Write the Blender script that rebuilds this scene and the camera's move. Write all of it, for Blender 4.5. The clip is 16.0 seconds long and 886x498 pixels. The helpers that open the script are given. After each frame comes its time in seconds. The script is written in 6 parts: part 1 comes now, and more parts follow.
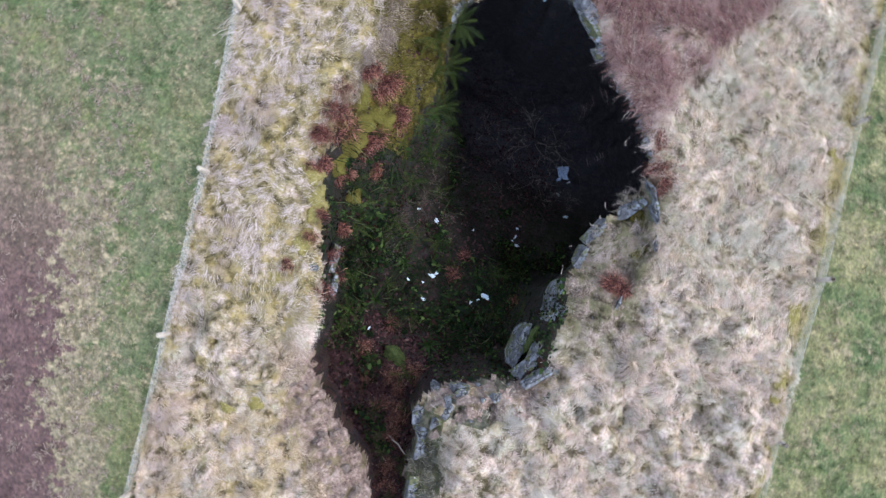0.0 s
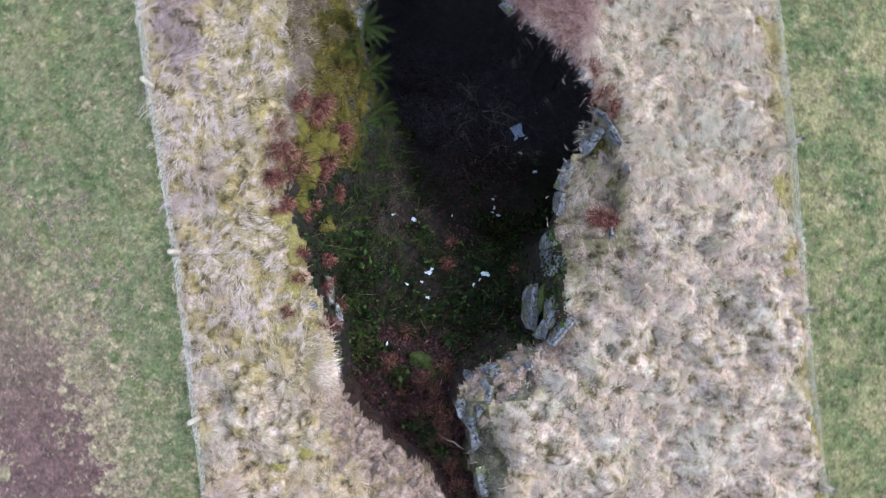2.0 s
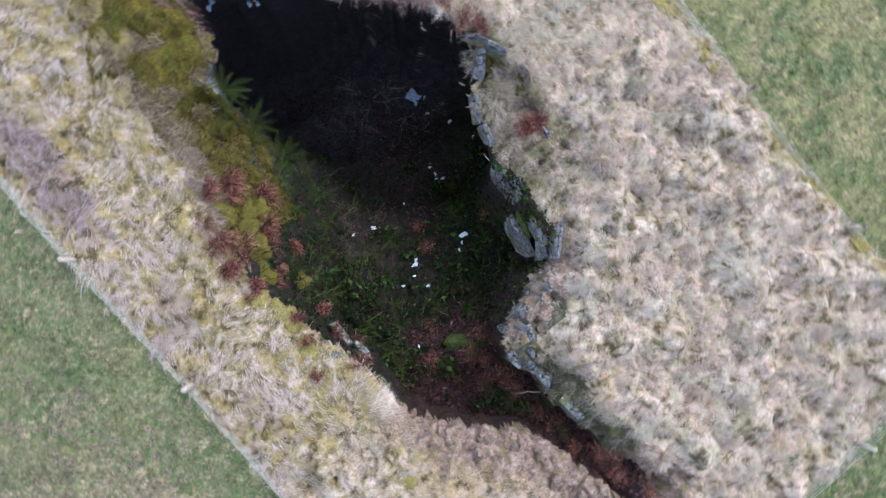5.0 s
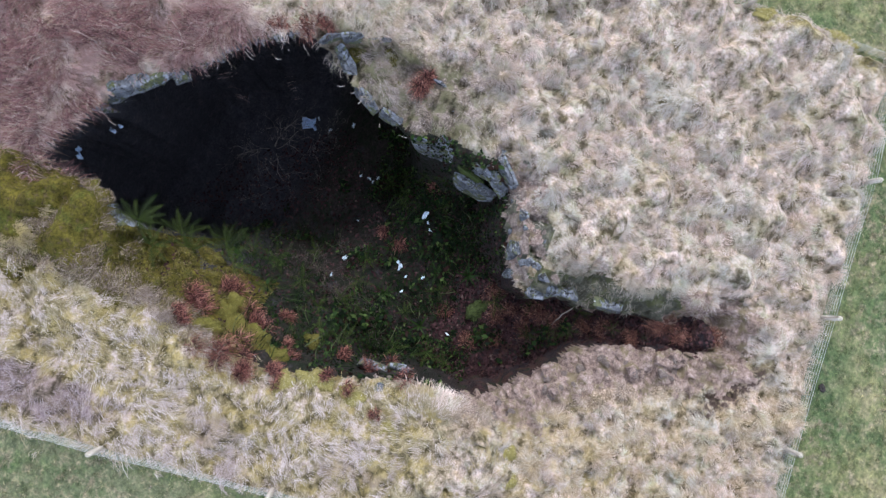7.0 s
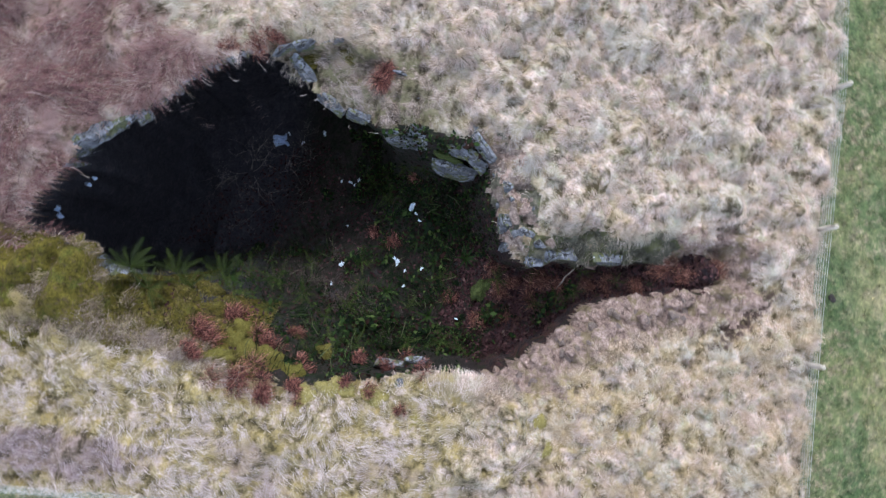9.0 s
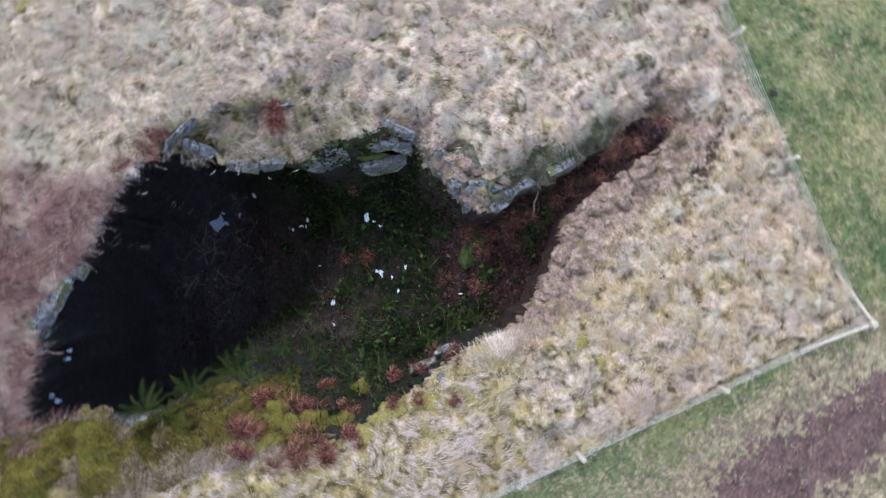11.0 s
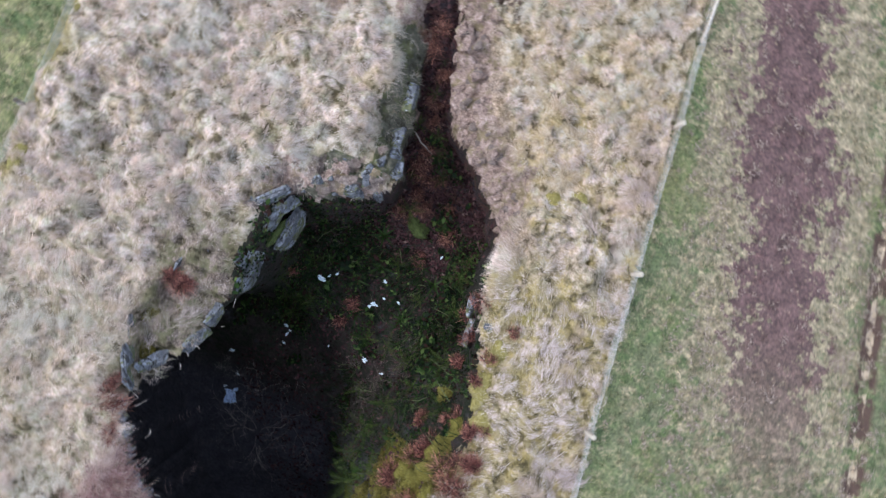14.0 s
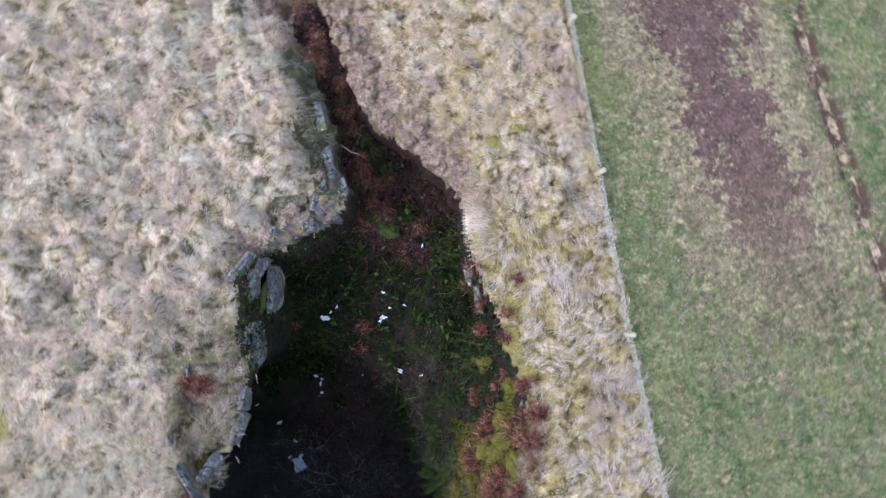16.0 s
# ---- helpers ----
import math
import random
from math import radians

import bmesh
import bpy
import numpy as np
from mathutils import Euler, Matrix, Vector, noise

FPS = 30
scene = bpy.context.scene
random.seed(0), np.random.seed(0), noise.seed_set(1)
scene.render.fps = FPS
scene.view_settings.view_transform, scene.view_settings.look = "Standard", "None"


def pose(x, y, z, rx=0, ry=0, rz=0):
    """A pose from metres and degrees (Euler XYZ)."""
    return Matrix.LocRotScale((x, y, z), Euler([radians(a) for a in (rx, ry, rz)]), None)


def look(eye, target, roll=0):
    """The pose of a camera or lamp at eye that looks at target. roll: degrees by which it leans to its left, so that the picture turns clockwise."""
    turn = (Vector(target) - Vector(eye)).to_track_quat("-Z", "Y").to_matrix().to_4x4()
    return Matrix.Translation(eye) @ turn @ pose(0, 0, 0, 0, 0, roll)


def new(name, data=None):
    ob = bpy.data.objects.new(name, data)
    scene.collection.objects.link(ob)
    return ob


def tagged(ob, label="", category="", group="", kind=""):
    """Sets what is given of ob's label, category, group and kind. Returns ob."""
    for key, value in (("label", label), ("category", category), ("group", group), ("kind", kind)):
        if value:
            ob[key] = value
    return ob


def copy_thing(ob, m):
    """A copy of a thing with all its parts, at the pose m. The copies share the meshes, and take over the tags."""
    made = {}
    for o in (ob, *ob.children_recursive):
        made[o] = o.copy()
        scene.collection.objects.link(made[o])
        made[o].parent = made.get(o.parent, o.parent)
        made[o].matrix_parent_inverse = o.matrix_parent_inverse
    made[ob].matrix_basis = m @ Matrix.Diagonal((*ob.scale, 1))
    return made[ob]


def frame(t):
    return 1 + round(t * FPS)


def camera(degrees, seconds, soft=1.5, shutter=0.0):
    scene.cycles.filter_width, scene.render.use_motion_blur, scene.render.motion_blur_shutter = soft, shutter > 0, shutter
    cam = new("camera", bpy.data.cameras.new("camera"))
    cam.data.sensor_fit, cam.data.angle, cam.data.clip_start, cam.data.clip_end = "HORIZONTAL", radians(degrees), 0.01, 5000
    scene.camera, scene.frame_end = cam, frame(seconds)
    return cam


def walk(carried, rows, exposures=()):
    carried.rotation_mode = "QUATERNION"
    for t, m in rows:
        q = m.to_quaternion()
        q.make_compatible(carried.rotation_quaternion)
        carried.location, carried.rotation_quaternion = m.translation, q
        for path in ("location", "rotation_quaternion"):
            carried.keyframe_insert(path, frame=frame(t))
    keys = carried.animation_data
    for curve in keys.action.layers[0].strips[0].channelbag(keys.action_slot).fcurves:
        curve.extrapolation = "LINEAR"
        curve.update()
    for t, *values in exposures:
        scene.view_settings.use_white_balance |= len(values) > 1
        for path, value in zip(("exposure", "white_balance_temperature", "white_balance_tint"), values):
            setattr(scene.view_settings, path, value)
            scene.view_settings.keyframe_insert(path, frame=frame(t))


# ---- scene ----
cam = camera(68, 16.0, soft=1.35, shutter=0.8)
PATH = [
    (0, pose(-0.087, 0.072, 12.763, 2.667, -2.979, 14.619)),
    (0.5, pose(-0.060, 0.071, 12.779, 2.785, -2.904, 9.576)),
    (1, pose(-0.027, 0.055, 12.765, 2.943, -2.826, 4.487)),
    (1.5, pose(0.001, 0.006, 12.769, 3.233, -2.719, -0.495)),
    (2, pose(0.056, 0.049, 12.765, 3.112, -2.526, -5.504)),
    (2.5, pose(0.098, 0.062, 12.774, 3.020, -2.373, -10.523)),
    (3, pose(0.118, 0.059, 12.769, 2.948, -2.321, -15.549)),
    (3.5, pose(0.129, 0.065, 12.757, 2.859, -2.296, -20.723)),
    (4, pose(0.132, 0.051, 12.783, 2.828, -2.340, -25.940)),
    (4.2, pose(0.130, 0.044, 12.786, 2.824, -2.406, -28.103)),
    (6.3, pose(0.171, -0.038, 12.664, 2.879, -2.646, -59.720)),
    (6.5, pose(0.182, -0.053, 12.662, 2.876, -2.616, -63.165)),
    (7, pose(0.175, -0.100, 12.648, 2.904, -2.646, -70.859)),
    (7.5, pose(0.137, -0.117, 12.655, 2.833, -2.549, -71.555)),
    (8, pose(0.120, -0.124, 12.650, 2.725, -2.455, -72.772)),
    (8.5, pose(0.100, -0.158, 12.669, 2.697, -2.341, -76.747)),
    (9, pose(0.069, -0.205, 12.656, 2.719, -2.319, -82.037)),
    (9.2, pose(0.053, -0.216, 12.650, 2.710, -2.338, -84.207)),
    (11.3, pose(0.025, -0.377, 12.598, 2.612, -2.633, -116.770)),
    (11.5, pose(0.030, -0.392, 12.586, 2.612, -2.673, -120.294)),
    (12, pose(-0.001, -0.449, 12.567, 2.601, -2.669, -128.984)),
    (12.5, pose(-0.068, -0.485, 12.564, 2.726, -2.613, -137.715)),
    (13, pose(-0.155, -0.511, 12.556, 2.794, -2.541, -146.010)),
    (13.5, pose(-0.235, -0.487, 12.561, 2.927, -2.525, -153.264)),
    (14, pose(-0.308, -0.471, 12.582, 3.033, -2.467, -160.355)),
    (14.5, pose(-0.364, -0.434, 12.611, 3.105, -2.427, -167.338)),
    (15, pose(-0.438, -0.431, 12.640, 3.075, -2.201, -173.925)),
    (15.5, pose(-0.493, -0.406, 12.650, 3.055, -2.064, -180.633)),
    (16, pose(-0.516, -0.378, 12.660, 3.016, -2.051, -187.327)),
]
EXPOSURE, KELVIN, TINT = 1.11, 5960, 15
walk(cam, PATH, [(0.0, EXPOSURE - 0.02, KELVIN, TINT), (3.0, EXPOSURE - 0.04, KELVIN, TINT), (6.5, EXPOSURE - 0.12, KELVIN, TINT), (16.0, EXPOSURE - 0.14, KELVIN, TINT)])

# overcast daylight: a pale sky dome and a weak, very wide sun
world = bpy.data.worlds.new("overcast_sky")
scene.world = world
world.use_nodes = True
wn, wl = world.node_tree.nodes, world.node_tree.links
sky = wn.new("ShaderNodeTexSky")
sky.sky_type = "NISHITA"
sky.sun_disc = False
sky.sun_elevation, sky.sun_rotation = radians(48), radians(80)
sky.dust_density, sky.air_density = 4.0, 1.0
pale = wn.new("ShaderNodeMixRGB")
pale.inputs[0].default_value = 0.62
pale.inputs[2].default_value = (8.2, 9.0, 10.6, 1)
wl.new(sky.outputs[0], pale.inputs[1])
wl.new(pale.outputs[0], wn["Background"].inputs[0])
wn["Background"].inputs[1].default_value = 0.108
sun = new("sun", bpy.data.lights.new("sun", "SUN"))
sun.data.energy, sun.data.angle, sun.data.color = 1.35, radians(25), (1.0, 0.97, 0.94)
sun.matrix_world = look((9, 1.5, 11), (0, 0, 0))
# ---------------------------------------------------------------- materials
class Nodes:
    """Short ways to wire a node material."""

    def __init__(self, name, rough=0.9, gloss=0.25):
        self.mat = bpy.data.materials.new(name)
        self.mat.use_nodes = True
        self.t = self.mat.node_tree
        self.bsdf = self.t.nodes["Principled BSDF"]
        self.bsdf.inputs["Roughness"].default_value = rough
        self.bsdf.inputs["Specular IOR Level"].default_value = gloss
        self.place = self.node("ShaderNodeTexCoord").outputs["Object"]

    def node(self, kind, **settings):
        n = self.t.nodes.new(kind)
        for key, value in settings.items():
            n.inputs[key].default_value = value
        return n

    def set(self, socket, value):
        if isinstance(value, bpy.types.NodeSocket):
            self.t.links.new(value, socket)
        elif isinstance(value, tuple):
            socket.default_value = (*value, 1) if len(value) == 3 else value
        else:
            socket.default_value = value

    def noise(self, size, detail=4.0, rough=0.6, stretch=None, warp=0.0):
        n = self.node("ShaderNodeTexNoise", Scale=1 / size, Detail=detail, Roughness=rough, Distortion=warp)
        where = self.place
        if stretch:
            m = self.node("ShaderNodeMapping")
            m.inputs["Scale"].default_value = stretch
            self.t.links.new(where, m.inputs[0])
            where = m.outputs[0]
        self.t.links.new(where, n.inputs["Vector"])
        return n.outputs["Fac"]

    def math(self, op, a, b=0.0, c=0.0):
        n = self.node("ShaderNodeMath")
        n.operation = op
        for socket, v in zip(n.inputs, (a, b, c)):
            self.set(socket, v)
        return n.outputs[0]

    def step(self, value, low, high):
        n = self.node("ShaderNodeMapRange")
        n.interpolation_type = "SMOOTHSTEP"
        self.set(n.inputs["Value"], value)
        n.inputs["From Min"].default_value, n.inputs["From Max"].default_value = low, high
        return n.outputs[0]

    def ramp(self, value, *stops):
        n = self.node("ShaderNodeValToRGB")
        self.set(n.inputs[0], value)
        for k, (at, colour) in enumerate(stops):
            e = n.color_ramp.elements[k] if k < 2 else n.color_ramp.elements.new(at)
            e.position, e.color = at, (*colour, 1)
        return n.outputs[0]

    def mix(self, factor, a, b, blend="MIX"):
        n = self.node("ShaderNodeMixRGB")
        n.blend_type = blend
        for socket, v in zip(n.inputs, (factor, a, b)):
            self.set(socket, v)
        return n.outputs[0]

    def axes(self):
        n = self.node("ShaderNodeSeparateXYZ")
        self.t.links.new(self.place, n.inputs[0])
        return n.outputs

    def island(self):
        return self.node("ShaderNodeNewGeometry").outputs["Random Per Island"]

    def value(self, name):
        n = self.node("ShaderNodeAttribute")
        n.attribute_name = name
        return n.outputs["Fac"]

    def each(self):
        return self.node("ShaderNodeObjectInfo").outputs["Random"]

    def finish(self, colour, height=None, strength=0.5, depth=0.02, leaf=0.0):
        self.set(self.bsdf.inputs["Base Color"], colour)
        if height is not None:
            b = self.node("ShaderNodeBump", Strength=strength, Distance=depth)
            self.set(b.inputs["Height"], height)
            self.t.links.new(b.outputs[0], self.bsdf.inputs["Normal"])
        if leaf:
            self.bsdf.inputs["Subsurface Weight"].default_value = 0.0
            thin = self.node("ShaderNodeBsdfTranslucent")
            self.set(thin.inputs[0], colour)
            blend = self.node("ShaderNodeMixShader", Fac=leaf)
            self.t.links.new(self.bsdf.outputs[0], blend.inputs[1])
            self.t.links.new(thin.outputs[0], blend.inputs[2])
            self.t.links.new(blend.outputs[0], self.t.nodes["Material Output"].inputs[0])
        return self.mat


def field_colour(n):
    """Winter pasture: greens, straw, a worn brown strip and pale wheel ruts."""
    x, y, _ = n.axes()
    green = n.ramp(n.noise(1.6, 5), (0.3, (0.055, 0.098, 0.036)), (0.5, (0.10, 0.142, 0.056)), (0.68, (0.165, 0.18, 0.070)))
    east = n.math("MULTIPLY", n.math("MAXIMUM", n.step(x, 7.0, 8.5), n.step(y, -8.2, -9.5)), n.step(n.noise(1.2, 6, 0.7), 0.42, 0.58))
    green = n.mix(n.math("MULTIPLY", east, 0.8), green, n.ramp(n.noise(0.5, 5, 0.7), (0.35, (0.19, 0.205, 0.085)), (0.65, (0.30, 0.27, 0.14))))
    green = n.mix(n.math("MULTIPLY", n.step(n.noise(0.8, 6, 0.75), 0.55, 0.68), 0.6), green, (0.055, 0.085, 0.04))
    green = n.mix(n.math("MULTIPLY", n.step(x, -4.0, -5.0), n.math("MULTIPLY", n.step(n.noise(0.6, 5, 0.7), 0.35, 0.6), 0.45)), green, (0.19, 0.18, 0.115))
    straw = n.ramp(n.noise(0.12, 3), (0.35, (0.17, 0.145, 0.09)), (0.65, (0.35, 0.30, 0.20)))
    # straw grows thicker towards the worn strip
    line = n.math("ADD", n.math("ADD", x, 7.75), n.math("MULTIPLY", y, 0.24))
    off = n.math("ABSOLUTE", n.math("ADD", line, n.math("MULTIPLY", n.math("SUBTRACT", n.noise(1.5, 7, 0.72), 0.5), 3.4)))
    fade = n.step(y, 3.0, -2.5)
    near = n.math("MULTIPLY", n.step(off, 2.2, 1.2), fade)
    patch = n.step(n.math("ADD", n.noise(0.2, 7, 0.8), n.math("MULTIPLY", near, 0.16)), 0.46, 0.62)
    patch = n.math("MULTIPLY", patch, n.math("ADD", 0.45, n.math("MULTIPLY", n.step(n.math("ADD", n.noise(1.3, 4), n.math("MULTIPLY", near, 0.3)), 0.42, 0.62), 0.55)))
    c = n.mix(n.math("MULTIPLY", patch, 0.85), green, straw)
    soil = n.ramp(n.noise(0.3, 7, 0.75), (0.32, (0.060, 0.038, 0.036)), (0.7, (0.165, 0.106, 0.098)))
    ragged = n.math("ADD", off, n.math("MULTIPLY", n.math("SUBTRACT", n.noise(0.22, 6, 0.75), 0.5), 3.0))
    bare = n.math("MULTIPLY", n.step(ragged, 1.0, 0.8), fade)
    c = n.mix(n.math("MULTIPLY", bare, n.step(n.noise(0.14, 5, 0.7), 0.72, 0.60)), c, soil)
    c = n.mix(0.6, c, n.ramp(n.noise(0.24, 6, 0.75), (0.34, (0.68, 0.72, 0.66)), (0.5, (1.0, 1.0, 1.0)), (0.66, (1.34, 1.28, 1.26))), "MULTIPLY")
    c = n.mix(0.85, c, n.ramp(n.noise(0.07, 5, 0.7), (0.34, (0.52, 0.57, 0.58)), (0.5, (1.0, 1.0, 1.12)), (0.66, (1.6, 1.54, 1.60))), "MULTIPLY")
    rut = n.math("ABSOLUTE", n.math("ADD", n.math("ADD", x, 9.57), n.math("MULTIPLY", y, 0.17)))
    rut = n.math("ADD", rut, n.math("MULTIPLY", n.math("SUBTRACT", n.noise(0.5), 0.5), 0.16))
    c = n.mix(n.math("MULTIPLY", n.step(rut, 0.26, 0.15), n.step(n.noise(0.6, 5, 0.7), 0.44, 0.52)), c, (0.085, 0.056, 0.045))
    return n.mix(n.math("MULTIPLY", n.step(rut, 0.085, 0.05), n.step(n.noise(0.7, 6, 0.75), 0.48, 0.55)), c, (0.45, 0.375, 0.28))


def make_field():
    n = Nodes("field_turf")
    c = n.mix(0.35, field_colour(n), n.ramp(n.noise(0.05, 3), (0.3, (0.03, 0.04, 0.015)), (0.7, (0.32, 0.30, 0.15))), "OVERLAY")
    return n.finish(c, n.noise(0.06, 5), 0.8, 0.03)


def make_field_blades():
    n = Nodes("field_blades", 0.75)
    shade = n.ramp(n.island(), (0.0, (0.55, 0.6, 0.5)), (0.5, (1.0, 1.0, 1.0)), (0.85, (1.25, 1.22, 1.12)), (1.0, (1.8, 1.65, 1.45)))
    return n.finish(n.mix(1.0, field_colour(n), shade, "MULTIPLY"), leaf=0.2)


def dry_colour(n, each, lying=False):
    """Bleached moor grass with mossy, greyish, brown and mauve patches, its blades painted with shade from root to tip;
    lying: the matted layer under the blades.
    """
    x, y, _ = n.axes()
    c = n.ramp(each, (0.0, (0.455, 0.40, 0.37)), (0.3, (0.585, 0.528, 0.503)), (0.65, (0.67, 0.615, 0.595)), (1.0, (0.79, 0.74, 0.73)))
    tone = n.ramp(n.noise(0.30, 3, 0.6), (0.30, (0.60, 0.57, 0.56)), (0.44, (0.92, 0.89, 0.86)), (0.56, (1.06, 1.02, 0.95)), (0.68, (1.16, 1.10, 1.0)))
    c = n.mix(0.9 if lying else 0.4, c, tone, "MULTIPLY")
    if not lying:
        own = n.value("tuft")
        # tussock shading in the colour: roots darkened, tips lightened
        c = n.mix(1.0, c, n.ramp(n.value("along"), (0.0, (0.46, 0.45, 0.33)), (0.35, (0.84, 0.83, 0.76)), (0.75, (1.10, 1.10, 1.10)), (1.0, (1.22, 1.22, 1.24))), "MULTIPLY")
        c = n.mix(0.9, c, n.ramp(own, (0.0, (0.72, 0.71, 0.68)), (0.25, (0.93, 0.92, 0.90)), (0.6, (1.04, 1.02, 1.0)), (1.0, (1.18, 1.15, 1.10))), "MULTIPLY")
        c = n.mix(0.9, c, n.ramp(n.math("FRACT", n.math("MULTIPLY", own, 7.3)), (0.0, (0.92, 0.98, 0.88)), (0.3, (1.0, 1.0, 1.0)), (0.6, (1.02, 0.98, 0.96)), (1.0, (1.03, 0.99, 0.92))), "MULTIPLY")
    fine = n.ramp(n.noise(0.075, 3, 0.6), (0.34, (0.66, 0.64, 0.60)), (0.48, (1.0, 1.0, 1.0)), (0.66, (1.15, 1.14, 1.12)))
    c = n.mix(0.8 if lying else 0.35, c, fine, "MULTIPLY")
    hue = n.ramp(n.noise(0.23, 4, 0.65), (0.33, (0.84, 0.94, 0.80)), (0.46, (1.0, 1.0, 1.0)), (0.56, (1.0, 0.94, 0.93)), (0.68, (1.08, 1.0, 0.88)))
    c = n.mix(0.9, c, hue, "MULTIPLY")
    c = n.mix(n.math("MULTIPLY", n.step(n.noise(0.95, 4), 0.50, 0.62), 0.42), c, (0.55, 0.57, 0.50))
    c = n.mix(n.math("MULTIPLY", n.step(n.noise(1.5, 4, 0.65), 0.56, 0.67), 0.45), c, (0.50, 0.39, 0.31))
    c = n.mix(n.math("MULTIPLY", n.step(n.noise(0.4, 6, 0.75), 0.57, 0.68), 0.5), c, (0.45, 0.43, 0.25))
    if lying:
        c = n.mix(n.math("MULTIPLY", n.step(n.noise(0.6, 5, 0.7), 0.50, 0.62), 0.5), c, (0.36, 0.32, 0.17))
    strip = n.math("MULTIPLY", n.step(x, -1.5, -2.0), n.step(y, -2.5, -1.0))
    mossy = n.ramp(each, (0.0, (0.19, 0.16, 0.08)), (0.5, (0.35, 0.305, 0.165)), (1.0, (0.51, 0.45, 0.30)))
    white = n.ramp(each, (0.0, (0.32, 0.255, 0.22)), (0.35, (0.51, 0.435, 0.395)), (0.75, (0.625, 0.545, 0.50)), (1.0, (0.77, 0.705, 0.665)))
    if lying:
        c = n.mix(n.math("MULTIPLY", strip, 0.9), c, n.mix(n.step(n.noise(0.3, 5, 0.7), 0.5, 0.6), mossy, white))
    else:
        near_pit = n.math("MULTIPLY", n.step(x, -3.6, -2.2), 0.10)
        pick = n.step(n.math("SUBTRACT", n.math("ADD", n.noise(0.3, 5, 0.7), n.math("MULTIPLY", each, 0.16)), near_pit), 0.44, 0.54)
        c = n.mix(n.math("MULTIPLY", strip, 0.9), c, n.mix(pick, mossy, white))
    hummock = n.math("MULTIPLY", n.math("MULTIPLY", n.step(x, -2.0, -1.5), n.step(x, 0.2, 0.0)), n.step(y, 4.9, 5.4))
    c = n.mix(n.math("MULTIPLY", hummock, 0.93), c, n.ramp(n.noise(0.25, 4), (0.35, (0.20, 0.16, 0.08)), (0.65, (0.40, 0.335, 0.165))))
    west = n.math("MULTIPLY", n.step(x, -0.7, -1.5), n.step(y, -7.0, -4.5))
    c = n.mix(n.math("MULTIPLY", west, n.math("MULTIPLY", n.step(n.noise(0.4, 6, 0.75), 0.49, 0.60), 0.65)), c, (0.42, 0.345, 0.125))
    corner = n.math("MULTIPLY", n.step(x, 1.6, 0.0), n.step(y, -2.2, -3.2))
    c = n.mix(n.math("MULTIPLY", corner, n.math("MULTIPLY", n.step(n.noise(0.5, 5, 0.7), 0.42, 0.58), 0.62)), c, n.ramp(each, (0.0, (0.30, 0.22, 0.11)), (0.6, (0.52, 0.41, 0.24)), (1.0, (0.74, 0.64, 0.47))))
    rust = n.math("MULTIPLY", n.step(n.math("ADD", n.math("SUBTRACT", x, n.math("MULTIPLY", y, 0.62)), n.math("MULTIPLY", n.noise(0.9, 5, 0.7), 1.4)), 2.25, 1.6), n.math("MULTIPLY", n.step(x, -0.8, 0.1), n.step(y, 3.6, 4.4)))
    cool = n.math("MULTIPLY", n.step(x, 3.6, 4.6), n.step(y, 0.5, 2.5))
    c = n.mix(n.math("MULTIPLY", cool, 0.8), c, n.mix(1.0, c, (0.84, 0.84, 0.80), "MULTIPLY"))
    c = n.mix(n.math("MULTIPLY", cool, n.math("MULTIPLY", n.step(n.noise(0.28, 6, 0.75), 0.54, 0.64), 0.7)), c, (0.24, 0.235, 0.13))
    moss_foot = n.math("MULTIPLY", n.step(n.math("SUBTRACT", x, n.math("MULTIPLY", y, 0.035)), 7.2, 7.52), n.step(n.noise(0.8, 5, 0.7), 0.46, 0.56))
    c = n.mix(n.math("MULTIPLY", moss_foot, 0.75), c, n.ramp(each, (0.0, (0.20, 0.17, 0.05)), (1.0, (0.46, 0.40, 0.14))))
    c = n.mix(n.math("MULTIPLY", rust, n.math("ADD", n.math("MULTIPLY", n.step(n.noise(0.7, 4), 0.38, 0.55), 0.5), 0.38)), c, (0.27, 0.175, 0.165))
    heath = n.math("ADD", n.math("POWER", n.math("MULTIPLY", n.math("ADD", x, 4.0), 2.2), 2.0), n.math("POWER", n.math("MULTIPLY", n.math("ADD", y, -5.9), 0.7), 2.0))
    heath = n.step(n.math("ADD", heath, n.math("MULTIPLY", n.noise(0.4, 5, 0.7), 2.0)), 2.4, 1.5)
    c = n.mix(n.math("MULTIPLY", heath, 0.75), c, n.ramp(each, (0.0, (0.13, 0.09, 0.10)), (0.6, (0.28, 0.21, 0.23)), (1.0, (0.5, 0.44, 0.44))))
    mauve = n.math("MULTIPLY", n.step(x, -3.2, -3.7), n.step(n.noise(1.4), 0.52, 0.6))
    c = n.mix(n.math("MULTIPLY", mauve, 0.55), c, (0.36, 0.29, 0.29))
    # trodden brown slope west of the cleft, grey-green slope east of it, slumped turf, a dark boggy patch
    off = n.math("ADD", n.math("MULTIPLY", n.math("ADD", x, 1.3), -0.888), n.math("MULTIPLY", n.math("ADD", y, 1.9), -0.458))
    off = n.math("ADD", off, n.math("MULTIPLY", n.math("SUBTRACT", n.noise(0.3), 0.5), 0.5))
    worn = n.math("MULTIPLY", n.math("MULTIPLY", n.step(off, 0.85, 0.6), n.step(y, -1.5, -2.0)), n.math("MULTIPLY", n.step(y, -6.6, -5.8), n.step(x, 0.9, 0.7)))
